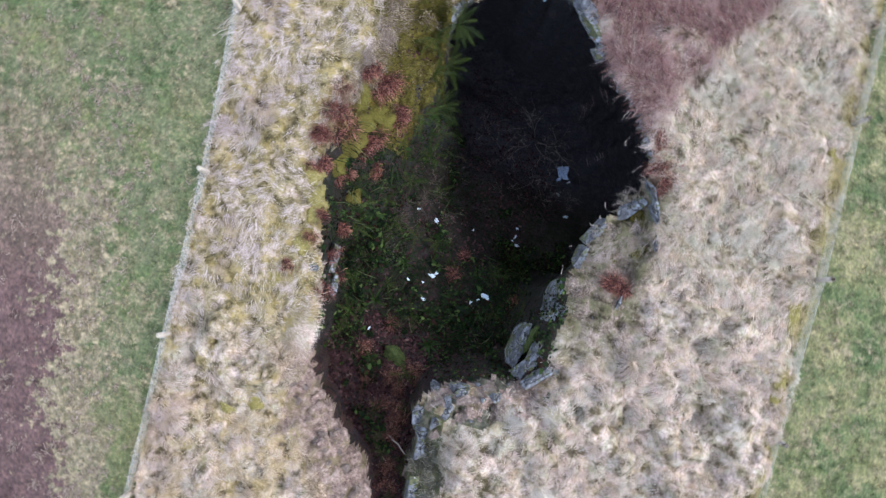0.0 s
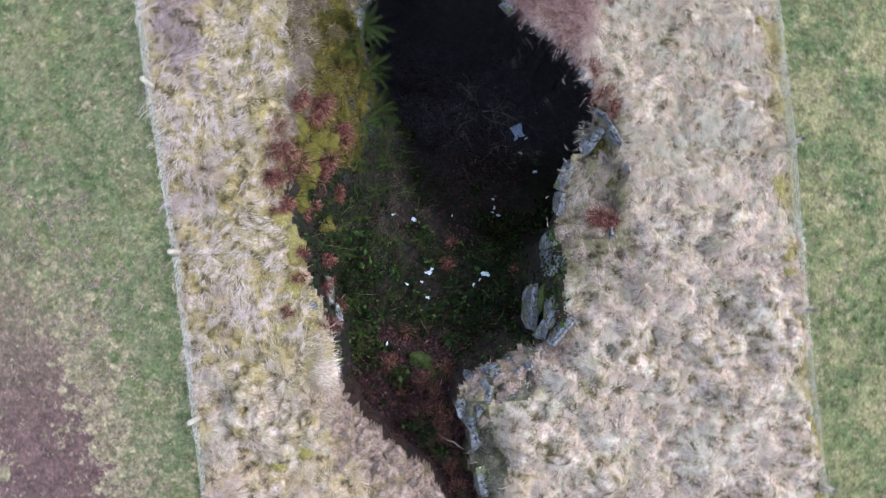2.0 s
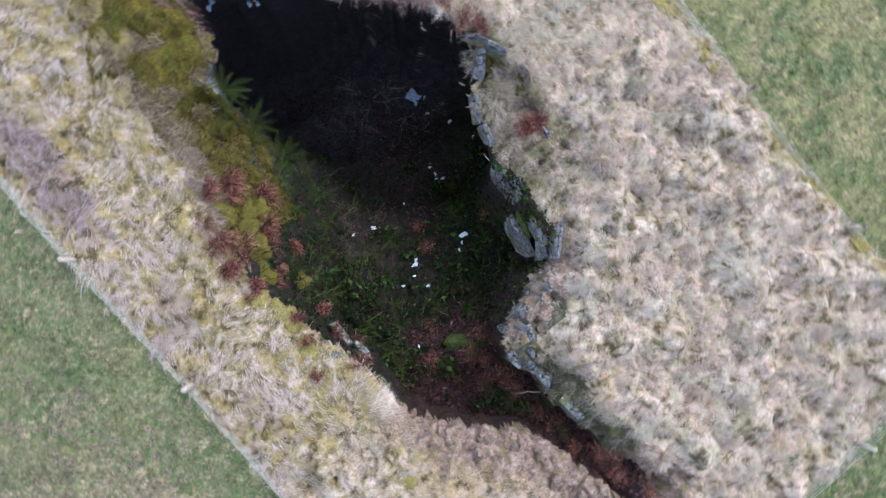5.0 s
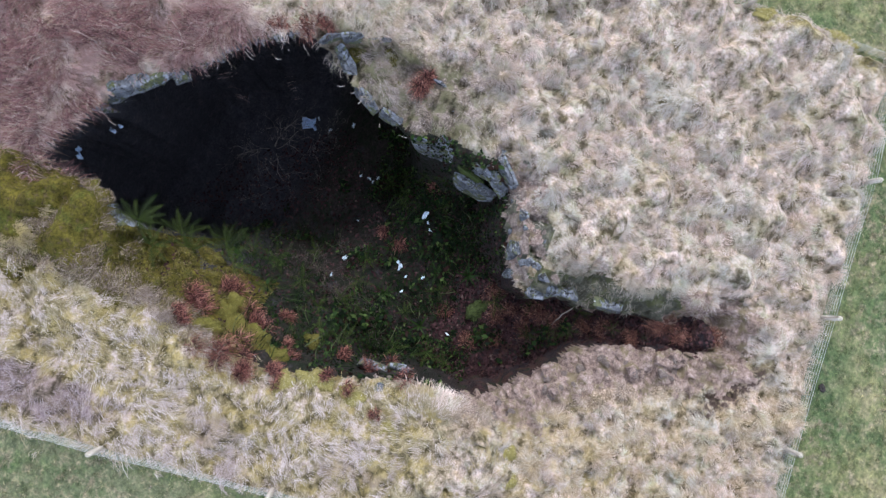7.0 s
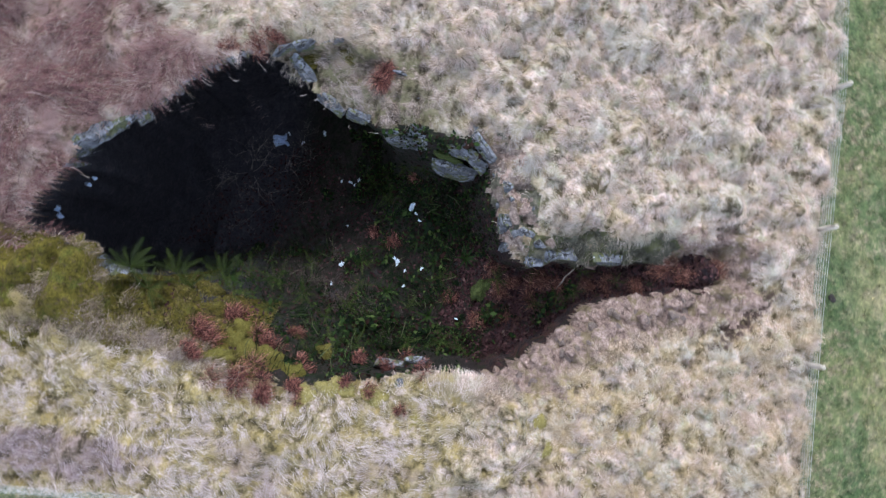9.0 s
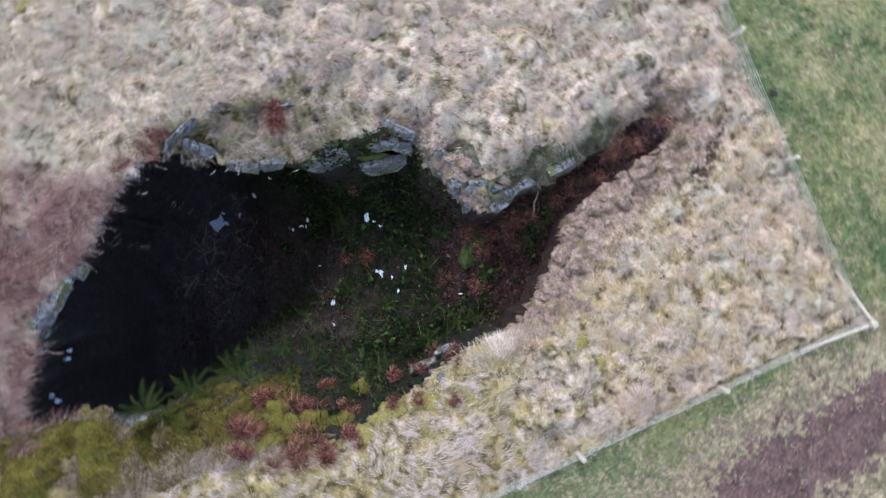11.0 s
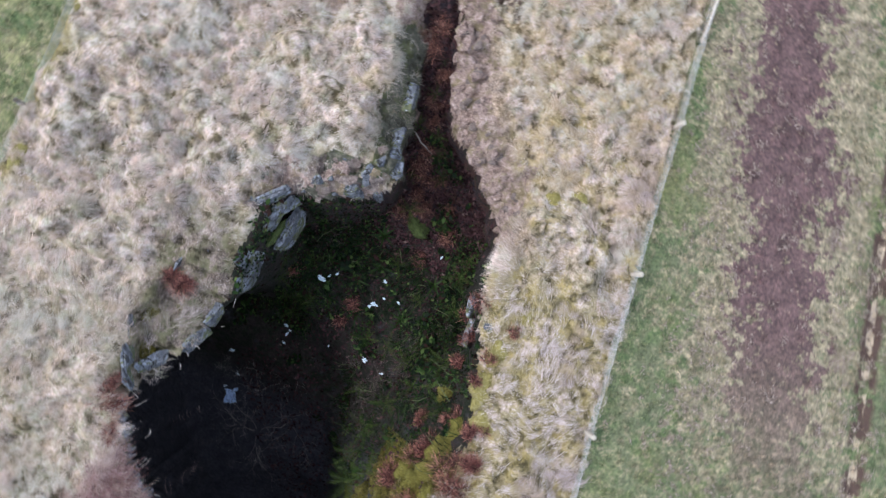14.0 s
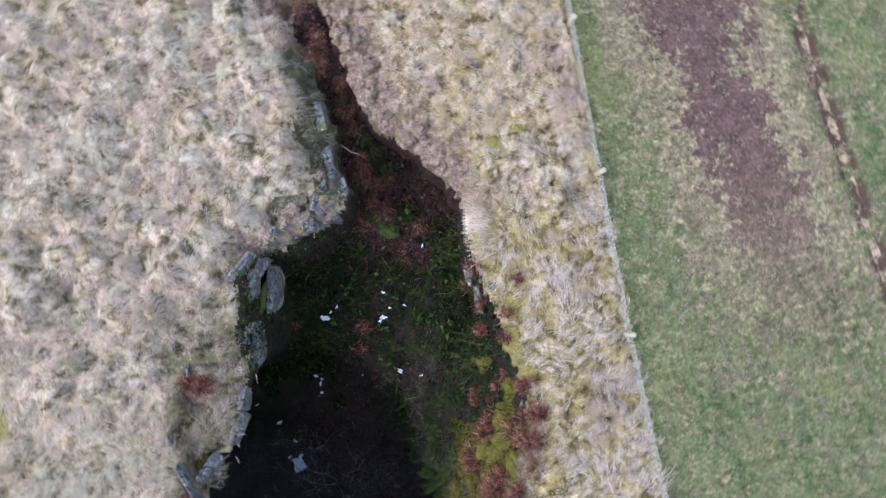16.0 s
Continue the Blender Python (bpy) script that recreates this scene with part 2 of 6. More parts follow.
    c = n.mix(n.math("MULTIPLY", worn, 0.72), c, n.ramp(each, (0.0, (0.14, 0.10, 0.075)), (0.6, (0.42, 0.325, 0.255)), (1.0, (0.72, 0.60, 0.49))))
    edge = n.math("ADD", n.math("ADD", x, n.math("MULTIPLY", n.math("SUBTRACT", n.noise(0.35), 0.5), 0.6)), n.math("MULTIPLY", y, 0.06))
    band = n.math("MULTIPLY", n.math("MULTIPLY", n.step(edge, 1.5, 1.2), n.step(x, 0.5, 0.7)), n.math("MULTIPLY", n.step(y, -2.0, -2.5), n.step(y, -5.9, -5.2)))
    c = n.mix(n.math("MULTIPLY", band, 0.6), c, (0.25, 0.245, 0.185))
    slump = n.math("MULTIPLY", n.math("MULTIPLY", n.step(x, 4.7, 4.3), n.step(x, 2.6, 3.0)), n.math("MULTIPLY", n.step(y, -1.2, 0.3), n.step(y, 3.4, 3.1)))
    c = n.mix(n.math("MULTIPLY", slump, n.math("ADD", 0.75, n.math("MULTIPLY", n.step(n.noise(0.4), 0.4, 0.6), 0.22))), c, n.mix(n.step(n.noise(0.3, 5, 0.7), 0.45, 0.57), n.ramp(each, (0.0, (0.09, 0.07, 0.062)), (0.6, (0.235, 0.195, 0.172)), (1.0, (0.52, 0.45, 0.40))), (0.15, 0.15, 0.085)))
    bog = n.math("ADD", n.math("MULTIPLY", n.math("POWER", n.math("ADD", n.math("MULTIPLY", n.math("ADD", x, -0.2), 0.66), n.math("MULTIPLY", n.math("ADD", y, 6.72), 0.75)), 2.0), 14.0),
                 n.math("POWER", n.math("SUBTRACT", n.math("MULTIPLY", n.math("ADD", x, -0.2), 0.75), n.math("MULTIPLY", n.math("ADD", y, 6.72), 0.66)), 2.0))
    c = n.mix(n.math("MULTIPLY", n.step(n.math("ADD", bog, n.math("MULTIPLY", n.noise(0.2, 5, 0.7), 2.0)), 2.0, 1.4), n.step(n.noise(0.14, 6, 0.75), 0.40, 0.52)), c, (0.10, 0.07, 0.06))
    return c


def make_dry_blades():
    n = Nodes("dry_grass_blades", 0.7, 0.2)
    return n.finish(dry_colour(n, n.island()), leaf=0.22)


def make_thatch():
    n = Nodes("grass_thatch")
    c = dry_colour(n, n.step(n.noise(0.035, 4, 0.7), 0.3, 0.7), True)
    # dark olive blotches painted as the shaded hollows between tussocks
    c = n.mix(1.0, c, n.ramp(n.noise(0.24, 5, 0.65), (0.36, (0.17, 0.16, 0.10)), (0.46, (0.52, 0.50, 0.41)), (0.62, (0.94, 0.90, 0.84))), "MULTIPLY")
    return n.finish(c, n.noise(0.05, 6, 0.7), 1.0, 0.06)


def make_soil():
    n = Nodes("shaded_pit_earth")
    # bluish near-black earth: part of the hollow's shade is put into its colour
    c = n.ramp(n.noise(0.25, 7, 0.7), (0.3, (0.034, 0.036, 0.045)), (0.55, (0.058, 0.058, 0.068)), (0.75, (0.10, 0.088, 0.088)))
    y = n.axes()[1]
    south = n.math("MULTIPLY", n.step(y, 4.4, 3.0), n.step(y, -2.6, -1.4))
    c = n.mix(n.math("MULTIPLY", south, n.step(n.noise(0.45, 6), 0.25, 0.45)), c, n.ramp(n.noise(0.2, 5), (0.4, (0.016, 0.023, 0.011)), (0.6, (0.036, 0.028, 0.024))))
    # brown cleft earth, darkened for the shadow under its overhang
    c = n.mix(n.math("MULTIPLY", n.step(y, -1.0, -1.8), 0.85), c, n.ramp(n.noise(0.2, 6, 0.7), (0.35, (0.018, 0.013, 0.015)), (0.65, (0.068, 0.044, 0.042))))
    rust = n.math("MULTIPLY", n.step(y, -1.5, -2.6), n.step(n.noise(0.28, 5), 0.44, 0.6))
    c = n.mix(n.math("MULTIPLY", rust, 0.7), c, (0.12, 0.056, 0.040))
    c = n.mix(n.math("MULTIPLY", n.step(y, -1.0, -1.8), n.math("MULTIPLY", n.step(n.noise(0.4, 6, 0.75), 0.52, 0.6), 0.8)), c, n.ramp(n.noise(0.07, 4), (0.4, (0.012, 0.018, 0.008)), (0.6, (0.04, 0.055, 0.02))))
    c = n.mix(0.8, c, n.ramp(n.noise(0.06, 6, 0.75), (0.36, (0.45, 0.45, 0.5)), (0.5, (1.0, 1.0, 1.0)), (0.66, (1.7, 1.6, 1.5))), "MULTIPLY")
    return n.finish(c, n.noise(0.1, 7, 0.75), 1.0, 0.14)


def make_rock():
    n = Nodes("grey_limestone", 0.8, 0.3)
    c = n.ramp(n.noise(0.34, 6, 0.65), (0.32, (0.055, 0.058, 0.062)), (0.44, (0.125, 0.136, 0.15)), (0.56, (0.25, 0.275, 0.31)), (0.72, (0.43, 0.47, 0.52)))
    streak = n.noise(0.12, 5, 0.65, (1, 1, 0.25))
    c = n.mix(0.7, c, n.ramp(streak, (0.36, (0.42, 0.43, 0.44)), (0.52, (1.0, 1.0, 1.0)), (0.66, (1.4, 1.4, 1.4))), "MULTIPLY")
    vein = n.math("ABSOLUTE", n.math("SUBTRACT", n.noise(0.3, 4, 0.55, None, 0.6), 0.5))
    c = n.mix(n.step(vein, 0.022, 0.006), c, (0.03, 0.03, 0.028))
    c = n.mix(n.math("MULTIPLY", n.step(n.noise(0.26, 6, 0.7), 0.50, 0.57), 0.9), c, n.ramp(n.noise(0.06, 4), (0.4, (0.045, 0.057, 0.018)), (0.6, (0.12, 0.13, 0.04))))
    c = n.mix(n.step(n.noise(0.07, 4), 0.67, 0.71), c, (0.50, 0.52, 0.53))
    return n.finish(c, n.noise(0.07, 7, 0.72, (1, 1, 2)), 1.0, 0.05)


def make_moss():
    n = Nodes("moss", 0.95, 0.1)
    c = n.ramp(n.noise(0.28, 6, 0.65), (0.3, (0.034, 0.031, 0.009)), (0.5, (0.10, 0.088, 0.016)), (0.7, (0.18, 0.155, 0.03)))
    c = n.mix(n.math("MULTIPLY", n.step(n.noise(0.5, 6, 0.7), 0.52, 0.66), 0.6), c, (0.10, 0.12, 0.025))
    c = n.mix(n.step(n.noise(0.10, 5, 0.75), 0.52, 0.64), c, (0.11, 0.082, 0.04))
    c = n.mix(0.9, c, n.ramp(n.noise(0.06, 6, 0.75), (0.34, (0.35, 0.35, 0.38)), (0.5, (1.0, 1.0, 1.0)), (0.66, (1.6, 1.55, 1.5))), "MULTIPLY")
    return n.finish(c, n.noise(0.05, 6, 0.75), 1.0, 0.08)


def make_bright_moss():
    n = Nodes("bright_moss", 0.95, 0.1)
    c = n.ramp(n.noise(0.16, 6, 0.7), (0.3, (0.07, 0.066, 0.015)), (0.5, (0.15, 0.14, 0.03)), (0.7, (0.24, 0.22, 0.06)))
    c = n.mix(n.math("MULTIPLY", n.each(), 0.5), c, (0.15, 0.125, 0.03))
    c = n.mix(n.step(n.noise(0.06, 5, 0.75), 0.56, 0.68), c, (0.07, 0.055, 0.025))
    return n.finish(c, n.noise(0.025, 6, 0.75), 1.0, 0.04)


def make_blade(name, stops, rough=0.65, leaf=0.25, gloss=0.3, shaded_base=False):
    n = Nodes(name, rough, gloss)
    c = n.ramp(n.island(), *stops)
    # clump shading painted along each strand: dark at the base, highlighted at the tip
    if shaded_base:
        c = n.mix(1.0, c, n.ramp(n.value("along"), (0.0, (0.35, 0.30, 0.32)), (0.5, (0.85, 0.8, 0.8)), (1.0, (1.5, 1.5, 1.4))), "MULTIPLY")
    c = n.mix(n.math("MULTIPLY", n.noise(0.35, 4), 0.5), c, n.mix(1.0, c, (0.55, 0.55, 0.6), "MULTIPLY"))
    return n.finish(c, leaf=leaf)


def make_object_leaf(name, low, high, rough=0.5, leaf=0.25):
    n = Nodes(name, rough, 0.1)
    c = n.ramp(n.each(), (0.0, low), (1.0, high))
    c = n.mix(n.math("MULTIPLY", n.noise(0.06, 4), 0.6), c, n.mix(1.0, c, (0.5, 0.55, 0.5), "MULTIPLY"))
    return n.finish(c, leaf=leaf)


def make_wood():
    n = Nodes("weathered_post_wood", 0.85)
    c = n.ramp(n.noise(0.03, 6, 0.6, (1, 1, 0.08)), (0.3, (0.24, 0.21, 0.17)), (0.55, (0.45, 0.41, 0.34)), (0.75, (0.62, 0.58, 0.50)))
    c = n.mix(n.math("MULTIPLY", n.step(n.noise(0.15, 4), 0.5, 0.7), 0.4), c, (0.30, 0.33, 0.20))
    return n.finish(c, n.noise(0.015, 5, 0.6, (1, 1, 0.08)), 0.7, 0.006)


def make_plain(name, low, high, size=0.05, rough=0.7, metal=0.0, bump=0.004):
    n = Nodes(name, rough, 0.4)
    n.bsdf.inputs["Metallic"].default_value = metal
    c = n.ramp(n.noise(size, 5), (0.3, low), (0.7, high))
    return n.finish(c, n.noise(size / 2, 4), 0.5, bump)


def make_earth(name, low, mid, high, moss):
    n = Nodes(name)
    c = n.ramp(n.noise(0.13, 8, 0.78), (0.34, low), (0.5, mid), (0.66, high))
    c = n.mix(n.math("MULTIPLY", n.step(n.noise(0.35, 6, 0.7), 0.48, 0.6), 0.7), c, moss)
    return n.finish(c, n.noise(0.08, 8, 0.78), 1.0, 0.12)


EARTH = make_earth("brown_earth_bank", (0.06, 0.042, 0.034), (0.37, 0.27, 0.22), (0.72, 0.575, 0.49), (0.25, 0.21, 0.10))
STAINED = make_earth("earth_stained_limestone", (0.085, 0.065, 0.055), (0.26, 0.208, 0.175), (0.47, 0.40, 0.35), (0.19, 0.16, 0.10))
MOSSY = make_earth("grey_green_mossy_earth", (0.05, 0.05, 0.035), (0.12, 0.12, 0.085), (0.24, 0.23, 0.17), (0.10, 0.115, 0.04))
FIELD, FIELD_BLADES, DRY, THATCH, SOIL, ROCK, MOSS = make_field(), make_field_blades(), make_dry_blades(), make_thatch(), make_soil(), make_rock(), make_moss()
BRIGHT = make_bright_moss()
WET_MOSS = make_plain("dark_green_moss", (0.022, 0.035, 0.009), (0.07, 0.095, 0.022), 0.07, 0.95, 0.0, 0.03)
PALE_MOSS = make_plain("yellow_moss", (0.14, 0.125, 0.035), (0.30, 0.26, 0.085), 0.06, 0.95, 0.0, 0.03)
PALE_TIPS = make_blade("yellow_moss_tips", ((0.0, (0.13, 0.12, 0.03)), (0.5, (0.27, 0.24, 0.075)), (0.85, (0.40, 0.35, 0.14)), (1.0, (0.60, 0.53, 0.36))), 0.9, 0.15)
RUST = make_blade("rusty_dead_bracken", ((0.0, (0.018, 0.007, 0.008)), (0.4, (0.105, 0.033, 0.027)), (0.75, (0.31, 0.11, 0.08)), (1.0, (0.76, 0.41, 0.30))), shaded_base=True)
HEATH = make_blade("reddish_brush_twigs", ((0.0, (0.065, 0.028, 0.026)), (0.35, (0.215, 0.105, 0.105)), (0.5, (0.265, 0.135, 0.108)), (0.8, (0.38, 0.225, 0.225)), (0.9, (0.37, 0.315, 0.22)), (1.0, (0.64, 0.56, 0.50))), shaded_base=True)
RUST_FLOOR = make_blade("orange_dead_bracken", ((0.0, (0.03, 0.012, 0.011)), (0.45, (0.15, 0.057, 0.04)), (0.8, (0.40, 0.185, 0.12)), (1.0, (0.70, 0.45, 0.33))), shaded_base=True)
# most leaves near black for the floor's shaded gaps, a few bright as highlights
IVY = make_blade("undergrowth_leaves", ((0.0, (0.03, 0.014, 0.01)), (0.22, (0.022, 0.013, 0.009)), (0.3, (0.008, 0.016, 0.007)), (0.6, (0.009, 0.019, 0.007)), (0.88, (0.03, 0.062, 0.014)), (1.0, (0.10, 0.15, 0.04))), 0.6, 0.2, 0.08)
TWIG = make_blade("bare_grey_twigs", ((0.0, (0.11, 0.10, 0.088)), (0.6, (0.27, 0.245, 0.21)), (1.0, (0.48, 0.44, 0.38))), 0.8, 0.0)
BRAMBLE = make_blade("dark_bramble_stems", ((0.0, (0.035, 0.025, 0.022)), (0.6, (0.10, 0.07, 0.058)), (1.0, (0.26, 0.215, 0.18))), 0.7, 0.0)
ROOT = make_blade("bleached_roots", ((0.0, (0.25, 0.21, 0.17)), (1.0, (0.60, 0.55, 0.48))), 0.8, 0.0)
FROND = make_object_leaf("fern_green", (0.02, 0.036, 0.008), (0.07, 0.10, 0.022))
STRAW = make_blade("dull_straw_blades", ((0.0, (0.16, 0.12, 0.095)), (0.5, (0.28, 0.225, 0.175)), (1.0, (0.46, 0.39, 0.32))), 0.8, 0.1)
MOSS_TIPS = make_blade("bright_moss_tips", ((0.0, (0.075, 0.072, 0.014)), (0.5, (0.155, 0.145, 0.028)), (1.0, (0.25, 0.23, 0.06))), 0.9, 0.15)
MOSS_DARK = make_blade("green_moss_tips", ((0.0, (0.02, 0.035, 0.008)), (0.6, (0.06, 0.085, 0.018)), (1.0, (0.14, 0.17, 0.045))), 0.9, 0.15)
BROWN_HAIR = make_blade("brown_dead_grass", ((0.0, (0.07, 0.05, 0.035)), (0.5, (0.19, 0.145, 0.10)), (0.9, (0.36, 0.29, 0.21)), (1.0, (0.55, 0.48, 0.38))), 0.8, 0.15)
LITTER = make_blade("brown_leaf_litter", ((0.0, (0.018, 0.011, 0.011)), (0.6, (0.064, 0.032, 0.033)), (0.95, (0.105, 0.055, 0.052)), (1.0, (0.17, 0.12, 0.10))), 0.9, 0.0, 0.05)
OLIVE = make_blade("olive_moss_fuzz", ((0.0, (0.016, 0.016, 0.006)), (0.5, (0.085, 0.077, 0.015)), (0.85, (0.18, 0.157, 0.034)), (1.0, (0.30, 0.25, 0.13))), 0.9, 0.1)
# green blades coloured almost black to deepen the shade on the floor
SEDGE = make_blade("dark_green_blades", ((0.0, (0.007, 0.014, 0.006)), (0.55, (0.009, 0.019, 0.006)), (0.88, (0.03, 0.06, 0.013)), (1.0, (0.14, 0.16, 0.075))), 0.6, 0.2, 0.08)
STRAP = make_object_leaf("strap_leaf_green", (0.012, 0.027, 0.007), (0.04, 0.072, 0.017), 0.4)
WOOD = make_wood()
WIRE = make_plain("galvanised_wire", (0.36, 0.38, 0.37), (0.52, 0.54, 0.52), 0.2, 0.8, 0.0)
DUNG = make_plain("dried_dung", (0.012, 0.010, 0.009), (0.035, 0.028, 0.022), 0.03, 0.8)
PLASTIC = make_plain("white_plastic_film", (0.58, 0.70, 0.78), (0.86, 0.93, 0.96), 0.08, 0.3)
BLUE = make_plain("pale_blue_plastic", (0.36, 0.50, 0.70), (0.58, 0.70, 0.86), 0.1, 0.4)
# ---------------------------------------------------------------- the lie of the land
RIM_EAST = [(0.15, 7.38), (0.95, 7.08), (1.74, 6.54), (2.3, 5.83), (2.82, 5.12), (3.3, 4.65), (3.85, 4.0), (4.05, 3.45), (3.88, 2.95),
            (3.5, 2.4), (3.2, 1.85), (3.06, 1.3), (3.08, 0.65), (3.12, 0.1), (2.98, -0.3), (2.95, -1.0), (2.6, -1.42), (2.1, -1.52),
            (1.5, -1.65), (0.85, -2.05), (0.72, -2.5), (0.88, -3.1), (0.94, -4.0), (1.05, -4.6), (1.2, -5.3), (1.48, -6.2)]
RIM_WEST = [(0.97, -6.4), (0.54, -5.87), (0.37, -5.11), (0.24, -4.48), (0.04, -3.97), (-0.39, -3.49), (-0.83, -3.06), (-1.29, -2.52), (-1.62, -2.05), (-1.6, -1.5), (-1.55, -1.0),
            (-1.75, -0.4), (-1.98, 0.2), (-2.12, 1.2), (-2.36, 1.9), (-2.3, 2.5), (-2.1, 3.2), (-1.9, 4.1), (-1.7, 4.9), (-1.4, 5.4),
            (-0.75, 5.62), (-0.2, 5.75), (-0.08, 6.3), (-0.12, 6.9)]
RIM = np.array(RIM_EAST + RIM_WEST)
# floor of the pit: x, y, height
FLOOR = np.array([(1.0, 6.4, -7.6), (2.6, 4.2, -7.6), (0.8, 4.6, -7.2), (2.5, 1.6, -6.0), (0.9, 2.7, -5.8), (0.0, 1.4, -3.5),
                  (1.2, 0.1, -3.3), (2.4, -0.5, -3.3), (0.3, -1.0, -3.2), (-1.0, 0.6, -3.0), (-1.3, 2.2, -2.9), (-1.0, 3.9, -2.6),
                  (0.2, -2.3, -2.5), (0.4, -3.4, -1.75), (0.6, -4.5, -1.25), (0.9, -5.5, -0.65), (1.2, -6.2, -0.1)])


def vnoise(x, y, size, seed=0):
    """Smooth lattice noise, -1 to 1, for arrays."""
    u, v = np.asarray(x, float) / size + 57.3 * seed, np.asarray(y, float) / size + 31.7 * seed
    i, j = np.floor(u), np.floor(v)
    a, b = u - i, v - j
    a, b = a * a * (3 - 2 * a), b * b * (3 - 2 * b)

    def corner(p, q):
        h = np.sin(p * 127.1 + q * 311.7 + seed * 74.7) * 43758.5453
        return 2 * (h - np.floor(h)) - 1
    low = corner(i, j) * (1 - a) + corner(i + 1, j) * a
    high = corner(i, j + 1) * (1 - a) + corner(i + 1, j + 1) * a
    return low * (1 - b) + high * b


def rim_distance(x, y):
    """Distance into the pit from its rim, negative outside, and the width of the wall's fall there."""
    x, y = np.asarray(x, float).ravel(), np.asarray(y, float).ravel()
    best = np.full(x.shape, 1e9)
    inside = np.zeros(x.shape, bool)
    wsum, wall = np.zeros(x.shape), np.zeros(x.shape)
    n = len(RIM)
    for k in range(n):
        (ax, ay), (bx, by) = RIM[k], RIM[(k + 1) % n]
        dx, dy = bx - ax, by - ay
        s = np.clip(((x - ax) * dx + (y - ay) * dy) / (dx * dx + dy * dy), 0, 1)
        d = np.hypot(x - ax - s * dx, y - ay - s * dy)
        best = np.minimum(best, d)
        cross = (ay > y) != (by > y)
        inside ^= cross & (x < dx * (y - ay) / (dy if dy else 1e-9) + ax)
        mx, my = (ax + bx) / 2, (ay + by) / 2
        west = k >= len(RIM_EAST)
        fall = (0.8 if -1.0 < my < 1.0 else 0.5 if -1.7 < my < 1.0 and mx > 1.4 else 0.22) if not west else 1.9 if my > 1.0 and mx < -1 else 0.26 if my < -1.4 else 0.2 if my > 5.7 else 0.5
        w = 1 / (d ** 3 + 1e-3)
        wsum, wall = wsum + w, wall + w * fall
    d = np.where(inside, best, -best)
    near = np.exp(-np.abs(d) / 0.6)
    d = d + near * (0.10 * vnoise(x, y, 0.55, 1) + 0.07 * vnoise(x, y, 0.2, 2) + 0.04 * vnoise(x, y, 0.1, 19))
    return d, wall / wsum


def in_enclosure(x, y):
    return (x > -4.27 - 0.058 * (y + 1.5)) & (x < 7.66 + 0.028 * (y + 1.5)) & (y > -8.03 + 0.034 * x) & (y < 16.0)


def ground_z(x, y):
    shape = np.shape(x)
    x, y = np.asarray(x, float).ravel(), np.asarray(y, float).ravel()
    d, w = rim_distance(x, y)
    num, den = np.zeros(x.shape), np.zeros(x.shape)
    for px, py, pz in FLOOR:
        k = 1 / (((x - px) ** 2 + (y - py) ** 2) ** 1.5 + 0.02)
        num, den = num + k * pz, den + k
    floor = num / den
    s = np.clip(d / w, 0, 1)
    s = np.where(w > 1.2, s ** 0.8 * (0.9 + 0.1 * s), s * s * (3 - 2 * s))
    rough = 0.10 * vnoise(x, y, 0.5, 3) + 0.05 * vnoise(x, y, 0.18, 4)
    pit = floor * s + rough * np.clip(d * 2, 0, 1)
    enc = in_enclosure(x, y)
    out = np.maximum(-d, 0)
    lip = -0.16 * np.exp(-out / 0.25) - 0.45 * np.exp(-out / 0.45) * np.clip((-y - 1.6) / 1.0, 0, 1) * np.clip((0.6 - x) / 0.6, 0, 1)
    lip = lip - 0.6 * np.exp(-out / 0.3) * np.clip((-y - 2.5) / 0.5, 0, 1) * np.clip((x - 0.5) / 0.3, 0, 1) * np.clip((2.4 - x) / 0.5, 0, 1)
    lip = lip - 0.4 * np.exp(-out / 0.28) * np.clip((x - 0.9) / 0.3, 0, 1) * np.clip((-0.8 - y) / 0.3, 0, 1) * np.clip((y + 2.9) / 0.3, 0, 1)
    crest = 0.24 * (0.45 - np.abs(vnoise(x, y, 0.55, 15))) + 0.17 * (0.4 - np.abs(vnoise(x, y, 0.24, 16))) + 0.07 * vnoise(x, y, 0.1, 18)
    ridge = 1.35 * np.exp(-np.maximum(out - 0.4, 0) / 0.4) * np.clip((-y - 1.7) / 0.4, 0, 1) * (np.abs(x) < 2.2) * crest
    lip = lip + ridge
    slump = -0.4 * (np.clip((4.42 + 0.2 * vnoise(x, y, 0.35, 28) + 0.08 * vnoise(x, y, 0.13, 29) - 0.15 * (y - 2) ** 2 - x) / 0.1, 0, 1) * np.clip((y - 0.6) / 0.7, 0, 1) * np.clip((3.3 - y) / 0.12, 0, 1) * np.clip((x - 2) / 0.5, 0, 1))
    hump = 0.13 * vnoise(x, y, 0.45, 5) + 0.12 * vnoise(x, y, 1.7, 6) + 0.04 * vnoise(x, y, 0.16, 7) - 0.14 * np.clip((vnoise(x, y, 0.2, 71) + 0.5 * vnoise(x, y, 0.7, 72) - 0.62) / 0.2, 0, 1)
    field = 0.05 * vnoise(x, y, 2.5, 8) + 0.012 * vnoise(x, y, 0.2, 9) - 0.05
    rut = np.minimum(np.abs(x + 9.57 + 0.17 * y), np.abs(x + 11.28 + 0.17 * y))
    field = field - 0.06 * np.exp(-(rut / 0.13) ** 2)
    top = np.where(enc, hump + lip + slump, field)
    return np.where(d > 0, pit + (lip + slump) * np.clip(1 - d / 0.3, 0, 1), top).reshape(shape)


